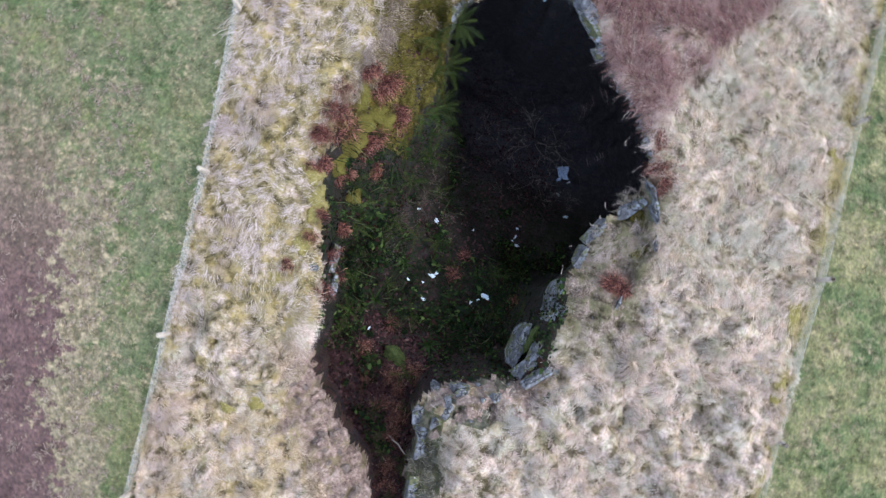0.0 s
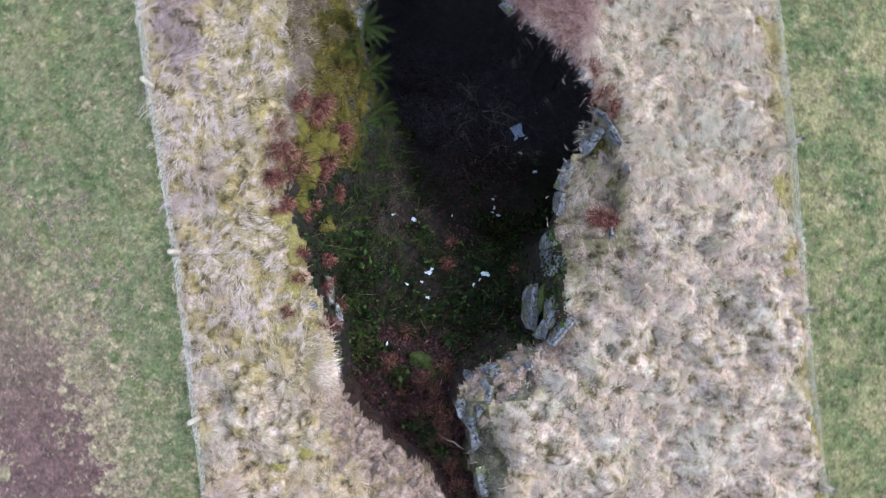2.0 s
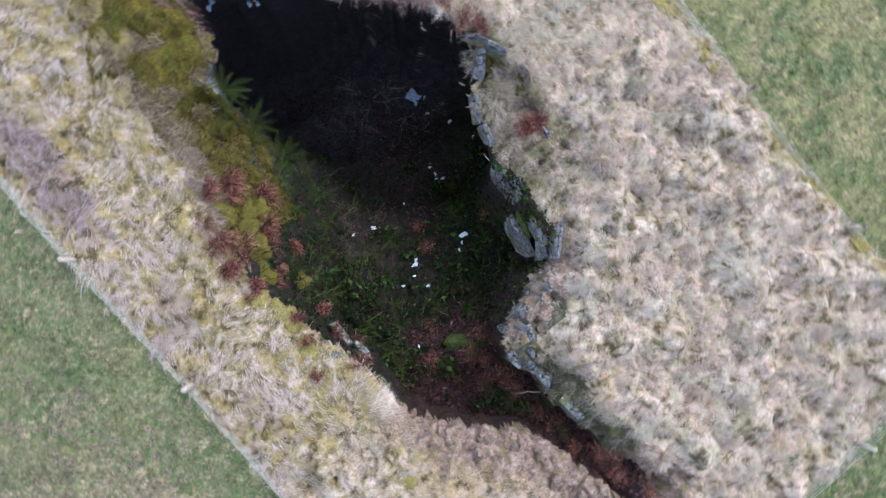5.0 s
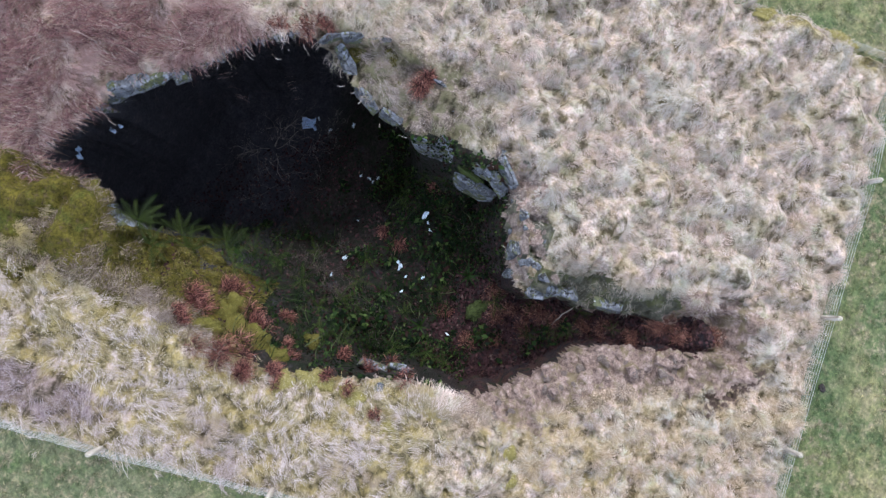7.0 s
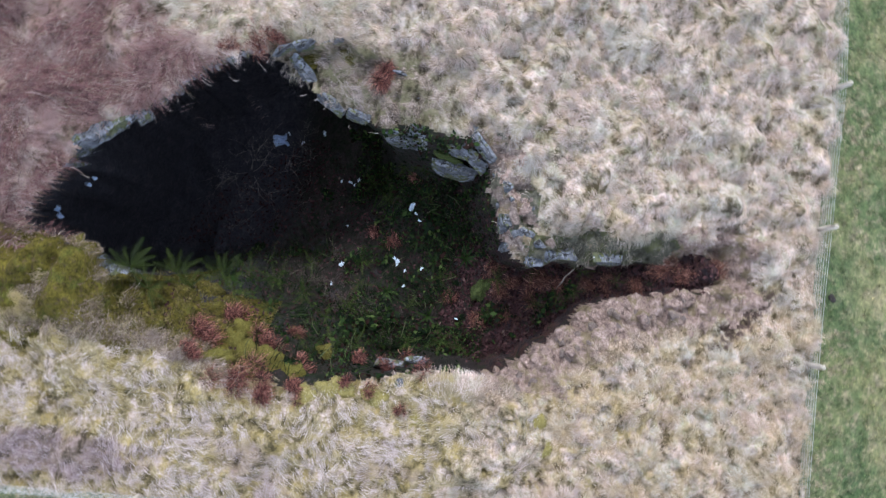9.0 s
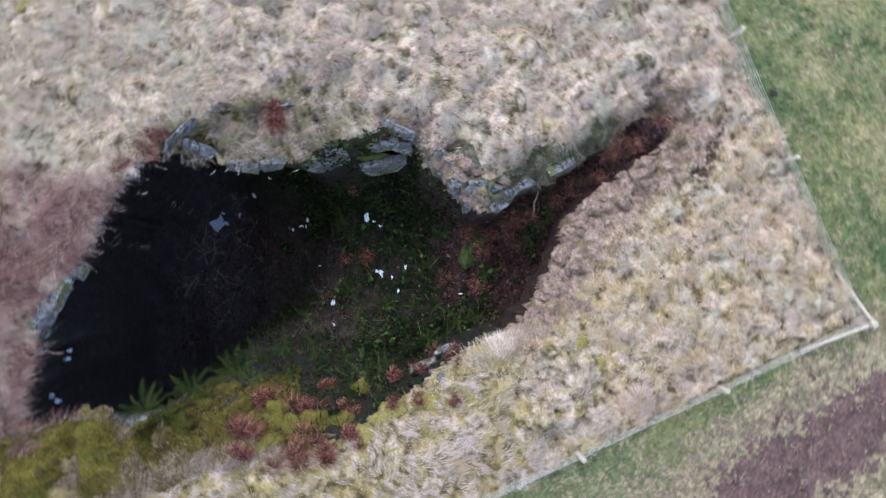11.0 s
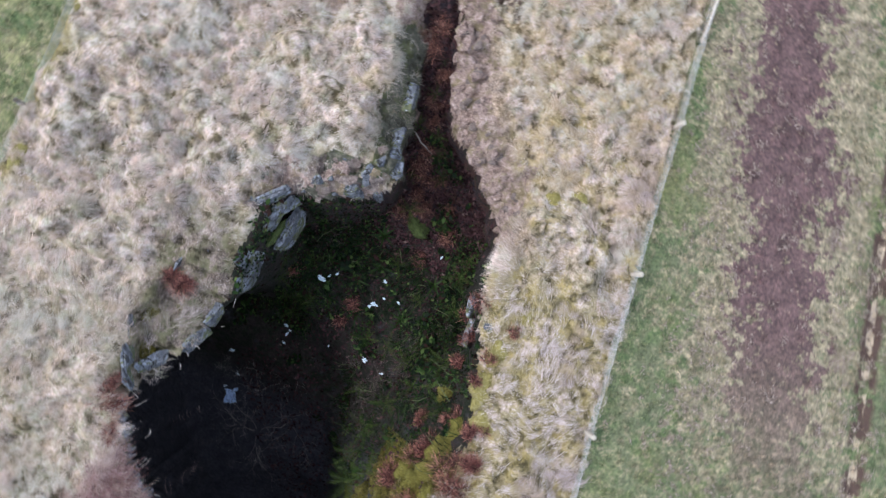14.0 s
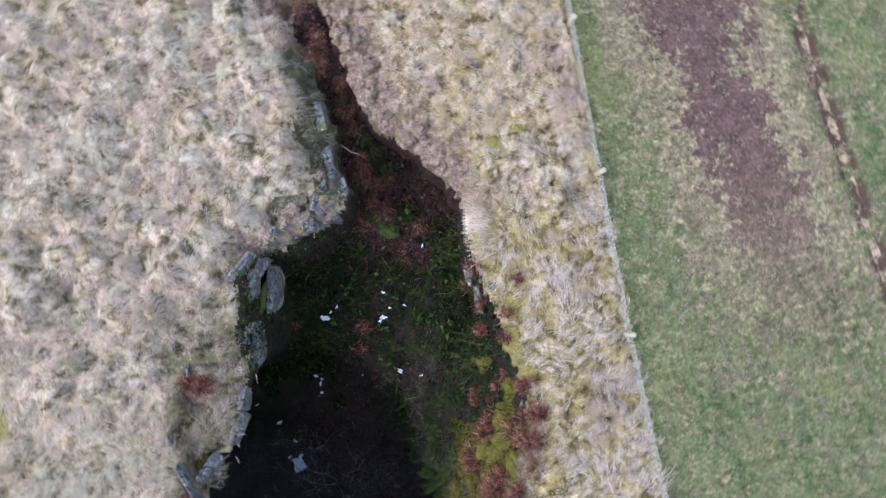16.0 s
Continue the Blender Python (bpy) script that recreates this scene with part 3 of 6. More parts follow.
def undercut(x, y):
    """How far the hollow reaches back under its rim: a plan shift for each plan point, growing with depth."""
    x, y = np.asarray(x, float).ravel(), np.asarray(y, float).ravel()
    n = len(RIM)
    wsum, ux, uy, best = np.zeros(x.shape), np.zeros(x.shape), np.zeros(x.shape), np.full(x.shape, 1e9)
    for k in range(n):
        (ax, ay), (bx, by) = RIM[k], RIM[(k + 1) % n]
        dx, dy = bx - ax, by - ay
        s = np.clip(((x - ax) * dx + (y - ay) * dy) / (dx * dx + dy * dy), 0, 1)
        d = np.hypot(x - ax - s * dx, y - ay - s * dy)
        best = np.minimum(best, d)
        my = (ay + by) / 2
        if k < len(RIM_EAST) - 1:
            reach = 0.22 if my < -2.2 else 0.0 if my < 1.0 else 0.7 if my > 6.2 else 1.9
        else:
            reach = 0.0 if 1.0 < my < 5.6 else 0.9 if my > 5.6 else 0.35 if my > -1.5 else 0.2
        size = math.hypot(dx, dy)
        w = size / (d ** 2 + 1e-3)
        wsum, ux, uy = wsum + w, ux + w * reach * -dy / size, uy + w * reach * dx / size
    depth = np.clip((-ground_z(x, y) - 0.45) / 3.0, 0, 1)
    depth = np.minimum(1.0, depth * 1.4) * np.exp(-np.maximum(best - 0.3, 0) / 1.6)
    return ux / wsum * depth, uy / wsum * depth


# bare places where rock shows through: x, y, radius
BARE = [(3.12, -0.85, 0.34), (1.9, -1.9, 0.32), (1.7, -2.25, 0.28), (2.15, -2.1, 0.22), (3.95, 1.08, 0.3), (2.92, -0.6, 0.4), (2.65, -1.15, 0.33), (1.1, -2.1, 0.38), (1.45, -1.85, 0.28), (0.92, -2.6, 0.3), (3.3, 1.6, 0.24), (3.25, 1.1, 0.2),
        (3.68, 2.3, 0.24), (4.05, 2.95, 0.22), (3.62, 0.42, 0.2), (4.0, 0.62, 0.2), (3.2, 0.1, 0.2), (1.72, 6.68, 0.26), (2.05, 6.28, 0.28), (2.4, 5.85, 0.26), (-1.58, -0.3, 0.26), (-1.72, 0.15, 0.26), (4.15, 3.5, 0.3), (0.55, -7.0, 0.2), (0.2, -6.7, 0.22), (-0.15, -6.4, 0.2), (-1.85, 4.3, 0.2), (-2.15, 2.8, 0.34), (-2.22, 2.25, 0.32), (-2.0, 3.5, 0.25), (-2.05, 0.85, 0.24), (-2.2, 0.4, 0.22)]


def is_bare(x, y):
    out = np.zeros(np.shape(x), bool)
    for bx, by, r in BARE:
        out |= np.hypot(x - bx, y - by) < r
    return out


TUFT_RNG = np.random.default_rng(3)


def tuft_places():
    """Tussock centres on a loose lattice over the fenced ground, with a size for each."""
    out = []
    step = 0.345
    for j, y in enumerate(np.arange(-8.3, 10.6, step * 0.87)):
        for x in np.arange(-5.2 + (j % 2) * step / 2, 8.6, step):
            out.append((x, y))
    p = np.array(out)
    p = p + TUFT_RNG.normal(0, 0.10, p.shape)
    d, _ = rim_distance(p[:, 0], p[:, 1])
    keep = in_enclosure(p[:, 0] + 0.13, p[:, 1]) & in_enclosure(p[:, 0] - 0.13, p[:, 1] - 0.1) & (d < -0.17) & ~is_bare(p[:, 0], p[:, 1])
    slot = (p[:, 0] > -1.7) & (p[:, 0] < 2.1) & (p[:, 1] < -1.9) & (d > -0.6) & ~((p[:, 0] > 0.3) & (p[:, 1] > -2.4))
    slumped = (p[:, 0] < 4.5) & (p[:, 0] > 2.6) & (p[:, 1] > -0.4) & (p[:, 1] < 3.2)
    shelf = (d > -0.42 - 0.2 * vnoise(p[:, 0], p[:, 1], 0.4, 24)) & (p[:, 0] > 0.9) & (p[:, 1] < -0.8) & (p[:, 1] > -2.8)
    keep &= ~(shelf & (TUFT_RNG.random(len(p)) < 0.85))
    keep &= ~(slumped & (TUFT_RNG.random(len(p)) < 0.75))
    keep &= (TUFT_RNG.random(len(p)) < 0.88 + 0.45 * vnoise(p[:, 0], p[:, 1], 0.5, 23)) & ~(slot & ((d > -0.42 - 0.25 * (p[:, 0] < 0.4)) | (TUFT_RNG.random(len(p)) < 0.45)))
    wet = (14 * (0.66 * (p[:, 0] - 0.2) + 0.75 * (p[:, 1] + 6.72)) ** 2 + (0.75 * (p[:, 0] - 0.2) - 0.66 * (p[:, 1] + 6.72)) ** 2) < 0.75
    keep &= ~(wet & (TUFT_RNG.random(len(p)) < 0.97))
    keep &= np.abs(p[:, 0] - 4.45 + 0.15 * (p[:, 1] - 2) ** 2) + 9 * ((p[:, 1] < 0.8) | (p[:, 1] > 3.3)) > 0.13
    p = p[keep]
    size = np.clip(TUFT_RNG.lognormal(0.1, 0.3, len(p)) * (1 + 0.4 * vnoise(p[:, 0], p[:, 1], 0.9, 22)), 0.5, 1.8)
    size = np.where((p[:, 1] < -2.8) & (p[:, 0] < 1.5), 0.72 * size, size)
    combed = ((p[:, 0] < -1.7) & (p[:, 1] > -1.2)) | ((p[:, 1] > 2.2 - 0.2 * p[:, 0]) & (p[:, 0] > 0))
    return p, size, combed


TUFTS, TUFT_SIZE, COMBED = tuft_places()


# ---- build
def mesh_object(name, verts, faces, materials, index=None, smooth=True):
    """A mesh object from arrays; all faces have the same number of corners."""
    me = bpy.data.meshes.new(name)
    verts, faces = np.asarray(verts, np.float32), np.asarray(faces, np.int32)
    me.vertices.add(len(verts))
    me.vertices.foreach_set("co", verts.ravel())
    me.loops.add(faces.size)
    me.loops.foreach_set("vertex_index", faces.ravel())
    me.polygons.add(len(faces))
    me.polygons.foreach_set("loop_start", np.arange(0, faces.size, faces.shape[1], dtype=np.int32))
    for m in materials:
        me.materials.append(m)
    if index is not None:
        me.polygons.foreach_set("material_index", np.asarray(index, np.int32))
    me.polygons.foreach_set("use_smooth", np.full(len(faces), smooth))
    me.update(calc_edges=True)
    return new(name, me)


def build_ground():
    """One sheet: fine over the pit and its rim, coarser out to the horizon."""
    def axis(low, high, step):
        a, b = (-2.85, 4.65) if low < -11.2 else (-6.9, 7.65)
        fine = np.concatenate([np.arange(low, a, step), np.arange(a, b, 0.048), np.arange(b, high, step)])
        out = np.array([0.25, 0.6, 1.1, 1.8, 2.8, 4, 6, 9, 14, 22, 35, 60, 110, 220, 450, 900, 1800])
        return np.concatenate([low - out[::-1], fine, high + out])
    gx, gy = axis(-11.5, 11.0, 0.075), axis(-11.0, 10.5, 0.075)
    X, Y = np.meshgrid(gx, gy)
    Z = ground_z(X, Y)
    far = np.maximum(np.hypot(X, Y) - 40, 0)
    for (tx, ty), size, lies in zip(TUFTS, TUFT_SIZE, COMBED):
        i0, i1 = np.searchsorted(gx, (tx - 0.4, tx + 0.4))
        j0, j1 = np.searchsorted(gy, (ty - 0.4, ty + 0.4))
        r2 = (X[j0:j1, i0:i1] - tx) ** 2 + (Y[j0:j1, i0:i1] - ty) ** 2
        Z[j0:j1, i0:i1] += (0.05 if lies else 0.15) * size * np.exp(-r2 / (2 * (0.13 * size) ** 2))
    Z = Z + 0.6 * vnoise(X, Y, 60, 10) * np.clip(far / 80, 0, 1)
    w, h = len(gx), len(gy)
    a = (np.arange(h - 1)[:, None] * w + np.arange(w - 1)[None, :]).ravel()
    faces = np.stack([a, a + 1, a + w + 1, a + w], 1)
    V = np.stack([X.ravel(), Y.ravel(), Z.ravel()], 1)
    cx, cy, cz = V[faces].mean(1).T
    hollow = np.where(V[:, 2] < -0.4)[0]
    ux, uy = undercut(V[hollow, 0], V[hollow, 1])
    d, fall = rim_distance(cx, cy)
    size = np.maximum(np.ptp(V[faces][:, :, 0], axis=1), np.ptp(V[faces][:, :, 1], axis=1))
    steep = (np.ptp(V[faces][:, :, 2], axis=1) > 1.7 * size) & (cz > -1.3)
    V[hollow, 0] += ux
    V[hollow, 1] += uy
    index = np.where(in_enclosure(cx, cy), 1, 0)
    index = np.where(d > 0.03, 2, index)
    # west ledge and north-west wall keep dark earth in place of shadowed rock
    index = np.where((d > -0.02) & steep & (fall < 1.2) & (cy > -2.9) & ~((cx < -1) & (cy < 1.6)) & ~((cx > 2.0) & (cy < 1.5) & (vnoise(cx, cy, 0.3, 42) < 0.15)) & ~((cx > 0.6) & (cy < -1.2)) & ~((cx < 1.3) & (cy > 6.2)), 3, index)
    bank = (d > 0.02) & (fall > 1.0) & (cy > 2.6) & (d < 1.15 + 0.35 * vnoise(cx, cy, 0.5, 11)) & (cy + 0.5 * vnoise(cx, cy, 0.6, 14) > 2.6)
    bank |= (d < 0.02) & (cx < 0.1) & (cx > -1.9 + 0.4 * vnoise(cx, cy, 0.6, 12)) & (cy > 5.0) & (cy < 8.2)
    index = np.where(bank, 4, index)
    shelf = (d < 0.05) & (d > np.where((cx > 1.4) & (cx < 2.4), -0.72, -0.42) - 0.2 * vnoise(cx, cy, 0.4, 24)) & (cx > 0.9) & (cy < -0.8) & (cy > -2.8) & (index != 3)
    index = np.where(shelf, np.where(vnoise(cx, cy, 0.22, 26) > 0.0, 7, np.where(vnoise(cx, cy, 0.3, 27) > 0, 5, 6)), index)
    side = (d < np.where(cx < 0.9, 0.1 + 0.07 * vnoise(cx, cy, 0.12, 25), 0.1)) & (d > np.where(cx < 0.6, -0.72, -0.5) + 0.22 * vnoise(cx, cy, 0.3, 17)) & (cy < -1.75) & (cx > -1.8) & (cx < 2.2)
    index = np.where(side & (cx < 0.85 - 0.04 * (cy + 4)) & (cx < 0.5 + 0.35 * (-cy - 3)), 5, np.where(side & (cy < -2.3), np.where(cy + 0.4 * vnoise(cx, cy, 0.3, 31) < -5.3, 5, 6), index))
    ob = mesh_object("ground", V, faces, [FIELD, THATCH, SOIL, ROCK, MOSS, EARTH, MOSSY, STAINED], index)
    return tagged(ob, "pasture and rough grassland broken by a deep rocky pit", "ground", kind="structure")


ground = build_ground()
# ---------------------------------------------------------------- grass and brush
rng = np.random.default_rng(7)


def ribbons(name, root, heading, length, width, rise, droop, material, tuft=None):
    """Thin bent blades as one mesh: each rises from its root, leans along its heading and droops at the tip; tuft: a value shared by a tuft's blades."""
    n = len(root)
    ahead = np.stack([np.cos(heading), np.sin(heading), np.zeros(n)], 1)
    side = np.stack([-np.sin(heading), np.cos(heading), 0.25 * rng.normal(size=n)], 1)
    up = np.array([0, 0, 1.0])
    mid = root + ahead * (0.5 * length)[:, None] + up * rise[:, None]
    tip = root + ahead * length[:, None] + side * (0.12 * length * rng.normal(size=n))[:, None] + up * (rise - droop)[:, None]
    half = side * (width / 2)[:, None]
    V = np.empty((n, 6, 3))
    V[:, 0], V[:, 1], V[:, 2], V[:, 3] = root - half, root + half, mid + half * 0.9, mid - half * 0.9
    V[:, 4], V[:, 5] = tip + half * 0.2, tip - half * 0.2
    base = np.arange(n)[:, None] * 6
    F = np.concatenate([base + np.array([0, 1, 2, 3]), base + np.array([3, 2, 4, 5])], 1).reshape(-1, 4)
    ob = mesh_object(name, V.reshape(-1, 3), F, [material])
    value = ob.data.attributes.new("tuft", "FLOAT", "POINT")
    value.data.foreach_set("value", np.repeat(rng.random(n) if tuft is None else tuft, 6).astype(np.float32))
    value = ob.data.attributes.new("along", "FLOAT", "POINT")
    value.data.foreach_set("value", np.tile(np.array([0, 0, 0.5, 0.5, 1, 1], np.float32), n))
    return ob


def scatter(low, high, per_square):
    n = int((high[0] - low[0]) * (high[1] - low[1]) * per_square)
    return rng.uniform(low, high, (n, 2))


def flow(x, y):
    """The way the long grass lies: combed, with slow swirls."""
    return -2.0 + 0.8 * vnoise(x, y, 1.5, 20) + 0.9 * vnoise(x, y, 0.45, 21)


# tussocks all over the fenced ground: stars of drooping blades on the open side, combed locks on the strips
bare_moss = (TUFTS[:, 0] < 0.0) & (TUFTS[:, 0] > -1.6) & (TUFTS[:, 1] > 5.3) & (TUFTS[:, 1] < 7.8) & (rng.random(len(TUFTS)) < 0.92)
# the largest tussocks of the open side stand as things of their own
big = ~COMBED & (TUFTS[:, 1] < 1.0) & ~((TUFTS[:, 0] < 4.7) & (TUFTS[:, 1] > -0.6)) & (TUFT_SIZE > np.sort(TUFT_SIZE[~COMBED & (TUFTS[:, 1] < 1.0)])[-70])
BIG_TUFTS, BIG_SIZE = TUFTS[big], TUFT_SIZE[big]
bare_moss |= big
p, size, combed = TUFTS[~bare_moss], TUFT_SIZE[~bare_moss], COMBED[~bare_moss]
tuft_way = flow(p[:, 0], p[:, 1]) + 0.3 * rng.normal(size=len(p))


def star_blades(centres, sizes, ways, per, steep=True):
    """Blades arching out of each tussock's crown, all round but leaning the tussock's way."""
    who = np.repeat(np.arange(len(centres)), (per * sizes ** 1.4).astype(int))
    own = rng.random(len(centres))
    n = len(who)
    sz = sizes[who]
    spin = rng.uniform(0, 2 * np.pi, n)
    push = (0.4 + 1.1 * rng.random(len(centres)))[who]
    az = np.arctan2(np.sin(spin) + push * np.sin(ways[who]), np.cos(spin) + push * np.cos(ways[who])) + 0.42 * rng.normal(size=n)
    r0 = 0.11 * sz * np.sqrt(rng.random(n))
    x, y = centres[who, 0] + r0 * np.cos(spin), centres[who, 1] + r0 * np.sin(spin)
    z = ground_z(x, y)
    stands = z > ground_z(centres[:, 0], centres[:, 1])[who] - 0.3
    z = z + (0.15 if steep else 0.06) * sz * np.exp(-r0 ** 2 / (2 * (0.13 * sz) ** 2))
    length = sz * rng.uniform(0.11, 0.27, n)
    rise = sz * rng.uniform(0.02, 0.11, n)
    droop = rise + sz * rng.uniform(0.04, 0.2, n)
    return [v[stands] for v in (np.stack([x, y, z], 1), az, length, rng.uniform(0.0045, 0.0085, n), rise, droop, own[who])]


def lock_blades(centres, sizes, ways, locks, per):
    """Combed grass: narrow locks of long blades lying nearly the same way."""
    who = np.repeat(np.arange(len(centres)), np.maximum(1, (locks * sizes).astype(int)))
    lx = centres[who, 0] + 0.15 * rng.normal(size=len(who))
    ly = centres[who, 1] + 0.15 * rng.normal(size=len(who))
    head = ways[who] + 0.42 * rng.normal(size=len(who))
    reach = sizes[who] * rng.uniform(0.14, 0.34, len(who))
    lift = rng.uniform(0.0, 0.11, len(who))
    own = rng.random(len(who))
    blade = np.repeat(np.arange(len(who)), per)
    n = len(blade)
    x, y = lx[blade] + 0.03 * rng.normal(size=n), ly[blade] + 0.03 * rng.normal(size=n)
    z = ground_z(x, y) + 0.04 + lift[blade]
    stands = z > ground_z(lx, ly)[blade] - 0.25
    rise = rng.uniform(0.01, 0.06, n)
    return [v[stands] for v in (np.stack([x, y, z], 1), head[blade] + 0.2 * rng.normal(size=n), reach[blade] * rng.uniform(0.7, 1.1, n),
                                rng.uniform(0.003, 0.0065, n), rise, rise + 0.02 + 0.5 * lift[blade] * rng.random(n), own[blade])]


sparse = np.where(p[:, 0] < -1.7, 0.75, 1.0)
stars, locks = star_blades(p[~combed], size[~combed], tuft_way[~combed] + 0.6, 215), lock_blades(p[combed], size[combed] * sparse[combed], tuft_way[combed], 15, 10)
some = combed & (rng.random(len(p)) < 0.3)
tips = star_blades(p[some], 0.7 * size[some], tuft_way[some], 90, False)
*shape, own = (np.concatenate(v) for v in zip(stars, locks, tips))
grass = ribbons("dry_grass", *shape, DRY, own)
tagged(grass, "bleached straw-coloured moor grass in dense drooping tufts", "grass", kind="stuff")

# a fringe hanging over the pit's edge
q = scatter((-2.9, -6.8), (4.6, 7.8), 900)
d, fall = rim_distance(q[:, 0], q[:, 1])
moss_side = (q[:, 0] < 0.2) & (q[:, 1] > 5.2)
in_cleft = (q[:, 1] < -1.9) & (rng.random(len(q)) < 0.85)
q = q[(d < -0.01) & ~in_cleft & (d > -0.22) & ~moss_side & (~is_bare(q[:, 0], q[:, 1]) | (vnoise(q[:, 0], q[:, 1], 0.22, 38) > 0.3)) & ~((q[:, 0] > 0.9) & (q[:, 1] < -0.3) & (q[:, 1] > -2.8) & (rng.random(len(q)) < 0.7)) & (vnoise(q[:, 0], q[:, 1], 0.35, 35) > -0.3)]
e = 0.05
gxx = rim_distance(q[:, 0] + e, q[:, 1])[0] - rim_distance(q[:, 0] - e, q[:, 1])[0]
gyy = rim_distance(q[:, 0], q[:, 1] + e)[0] - rim_distance(q[:, 0], q[:, 1] - e)[0]
n = len(q)
fringe = ribbons("rim_grass", np.stack([q[:, 0], q[:, 1], ground_z(q[:, 0], q[:, 1]) + rng.uniform(0.03, 0.12, n)], 1),
                 np.arctan2(gyy, gxx) + 0.8 * rng.normal(size=n), rng.uniform(0.05, 0.18, n), rng.uniform(0.003, 0.008, n),
                 rng.uniform(0.0, 0.06, n), rng.uniform(0.05, 0.25, n), DRY)
tagged(fringe, "straw-coloured grass hanging over the pit's edge", "grass", kind="stuff")

# lying thatch between the tussocks
q = scatter((-5, -8.4), (8.4, 10.5), 130)
q = q[(q[:, 0] > -1.7) | (q[:, 1] < -1.2) | (rng.random(len(q)) < 0.3)]
d, _ = rim_distance(q[:, 0], q[:, 1])
q = q[in_enclosure(q[:, 0], q[:, 1]) & (d < -0.02) & ~is_bare(q[:, 0], q[:, 1]) & ~((d > -0.4) & (q[:, 1] < -1.9) & (q[:, 0] < 2.2) & (rng.random(len(q)) < 0.92)) & ~((d > -0.4) & (q[:, 0] > 0.9) & (q[:, 1] < -0.8) & (q[:, 1] > -2.8) & (rng.random(len(q)) < 0.8))]
n = len(q)
thatch = ribbons("lying_grass", np.stack([q[:, 0], q[:, 1], ground_z(q[:, 0], q[:, 1]) + rng.uniform(0.01, 0.08, n)], 1),
                 flow(q[:, 0], q[:, 1]) + 1.2 * rng.normal(size=n), rng.uniform(0.05, 0.14, n), rng.uniform(0.004, 0.008, n),
                 rng.uniform(0.01, 0.05, n), rng.uniform(0.0, 0.05, n), DRY)
tagged(thatch, "flattened dead grass lying between the tufts", "grass", kind="stuff")

# short turf of the fields
q = np.concatenate([scatter((-12.5, -11), (-3.9, 9.5), 52), scatter((7.4, -11), (12.5, 9.5), 52), scatter((-4.5, -11.2), (8.0, -8.0), 52)])
q = q[~in_enclosure(q[:, 0], q[:, 1])]
worn = np.abs(q[:, 0] + 7.75 + 0.24 * q[:, 1] + 0.5 * vnoise(q[:, 0], q[:, 1], 0.8, 30)) < 1.2
q = q[~(worn & (q[:, 1] < 0.3) & (vnoise(q[:, 0], q[:, 1], 0.11, 36) < 0.45))]
who = np.repeat(np.arange(len(q)), rng.integers(5, 16, len(q)))
n = len(who)
cx, cy = q[who, 0] + rng.normal(0, 0.03, n), q[who, 1] + rng.normal(0, 0.03, n)
turf = ribbons("field_grass", np.stack([cx, cy, ground_z(cx, cy)], 1), rng.uniform(0, 2 * np.pi, n),
               rng.uniform(0.025, 0.085, n), rng.uniform(0.006, 0.013, n), rng.uniform(0.01, 0.05, n), rng.uniform(0, 0.04, n), FIELD_BLADES)
tagged(turf, "short green winter pasture with straw-coloured blades", "grass", kind="stuff")

# pale dead tufts in the thin turf round the worn strip
q = scatter((-10.5, -11), (-4.4, 3.5), 42)
off = np.abs(q[:, 0] + 7.75 + 0.24 * q[:, 1])
q = q[~in_enclosure(q[:, 0], q[:, 1]) & (rng.random(len(q)) < np.where(off < 0.9, 0.3, np.clip(1.5 - 0.5 * off, 0.05, 0.8))) & (vnoise(q[:, 0], q[:, 1], 0.9, 37) + 0.6 * vnoise(q[:, 0], q[:, 1], 0.3, 39) > -0.3)]
who = np.repeat(np.arange(len(q)), np.clip(rng.lognormal(2.4, 0.7, len(q)), 4, 50).astype(int))
n = len(who)
spread = np.clip(np.bincount(who)[who] / 16, 0.5, 2.2)
cx, cy = q[who, 0] + rng.normal(0, 0.028, n) * spread, q[who, 1] + rng.normal(0, 0.028, n) * spread
pale_tufts = ribbons("pale_field_tufts", np.stack([cx, cy, ground_z(cx, cy)], 1), rng.uniform(0, 2 * np.pi, n), rng.uniform(0.02, 0.085, n),
                     rng.uniform(0.005, 0.012, n), rng.uniform(0.02, 0.06, n), rng.uniform(0, 0.05, n), STRAW)
tagged(pale_tufts, "small pale dead tufts in thin brown turf", "grass", kind="stuff")

# reddish brush on the northern rim
q = scatter((-0.3, 2.4), (7.0, 10.4), 850)
d, _ = rim_distance(q[:, 0], q[:, 1])
lean = 4.2 - (q[:, 0] - 0.62 * q[:, 1]) + 0.45 * vnoise(q[:, 0], q[:, 1], 0.8, 31)
q = q[(d < -0.15) & ~is_bare(q[:, 0], q[:, 1]) & (lean > 2.9) & (q[:, 1] > 3.7) & (vnoise(q[:, 0], q[:, 1], 0.55, 33) > -0.35) & (rng.random(len(q)) < np.clip(1.6 * (lean - 2.75), 0, 1))]
n = len(q)
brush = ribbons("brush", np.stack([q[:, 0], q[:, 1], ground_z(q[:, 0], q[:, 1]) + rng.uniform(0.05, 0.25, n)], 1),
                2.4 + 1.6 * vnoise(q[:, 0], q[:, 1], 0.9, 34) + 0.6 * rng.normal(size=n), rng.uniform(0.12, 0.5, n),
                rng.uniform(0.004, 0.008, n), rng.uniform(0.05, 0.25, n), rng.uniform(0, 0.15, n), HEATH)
tagged(brush, "mauve-brown tangle of fine twigs along the pit's rim", "brush", kind="stuff")

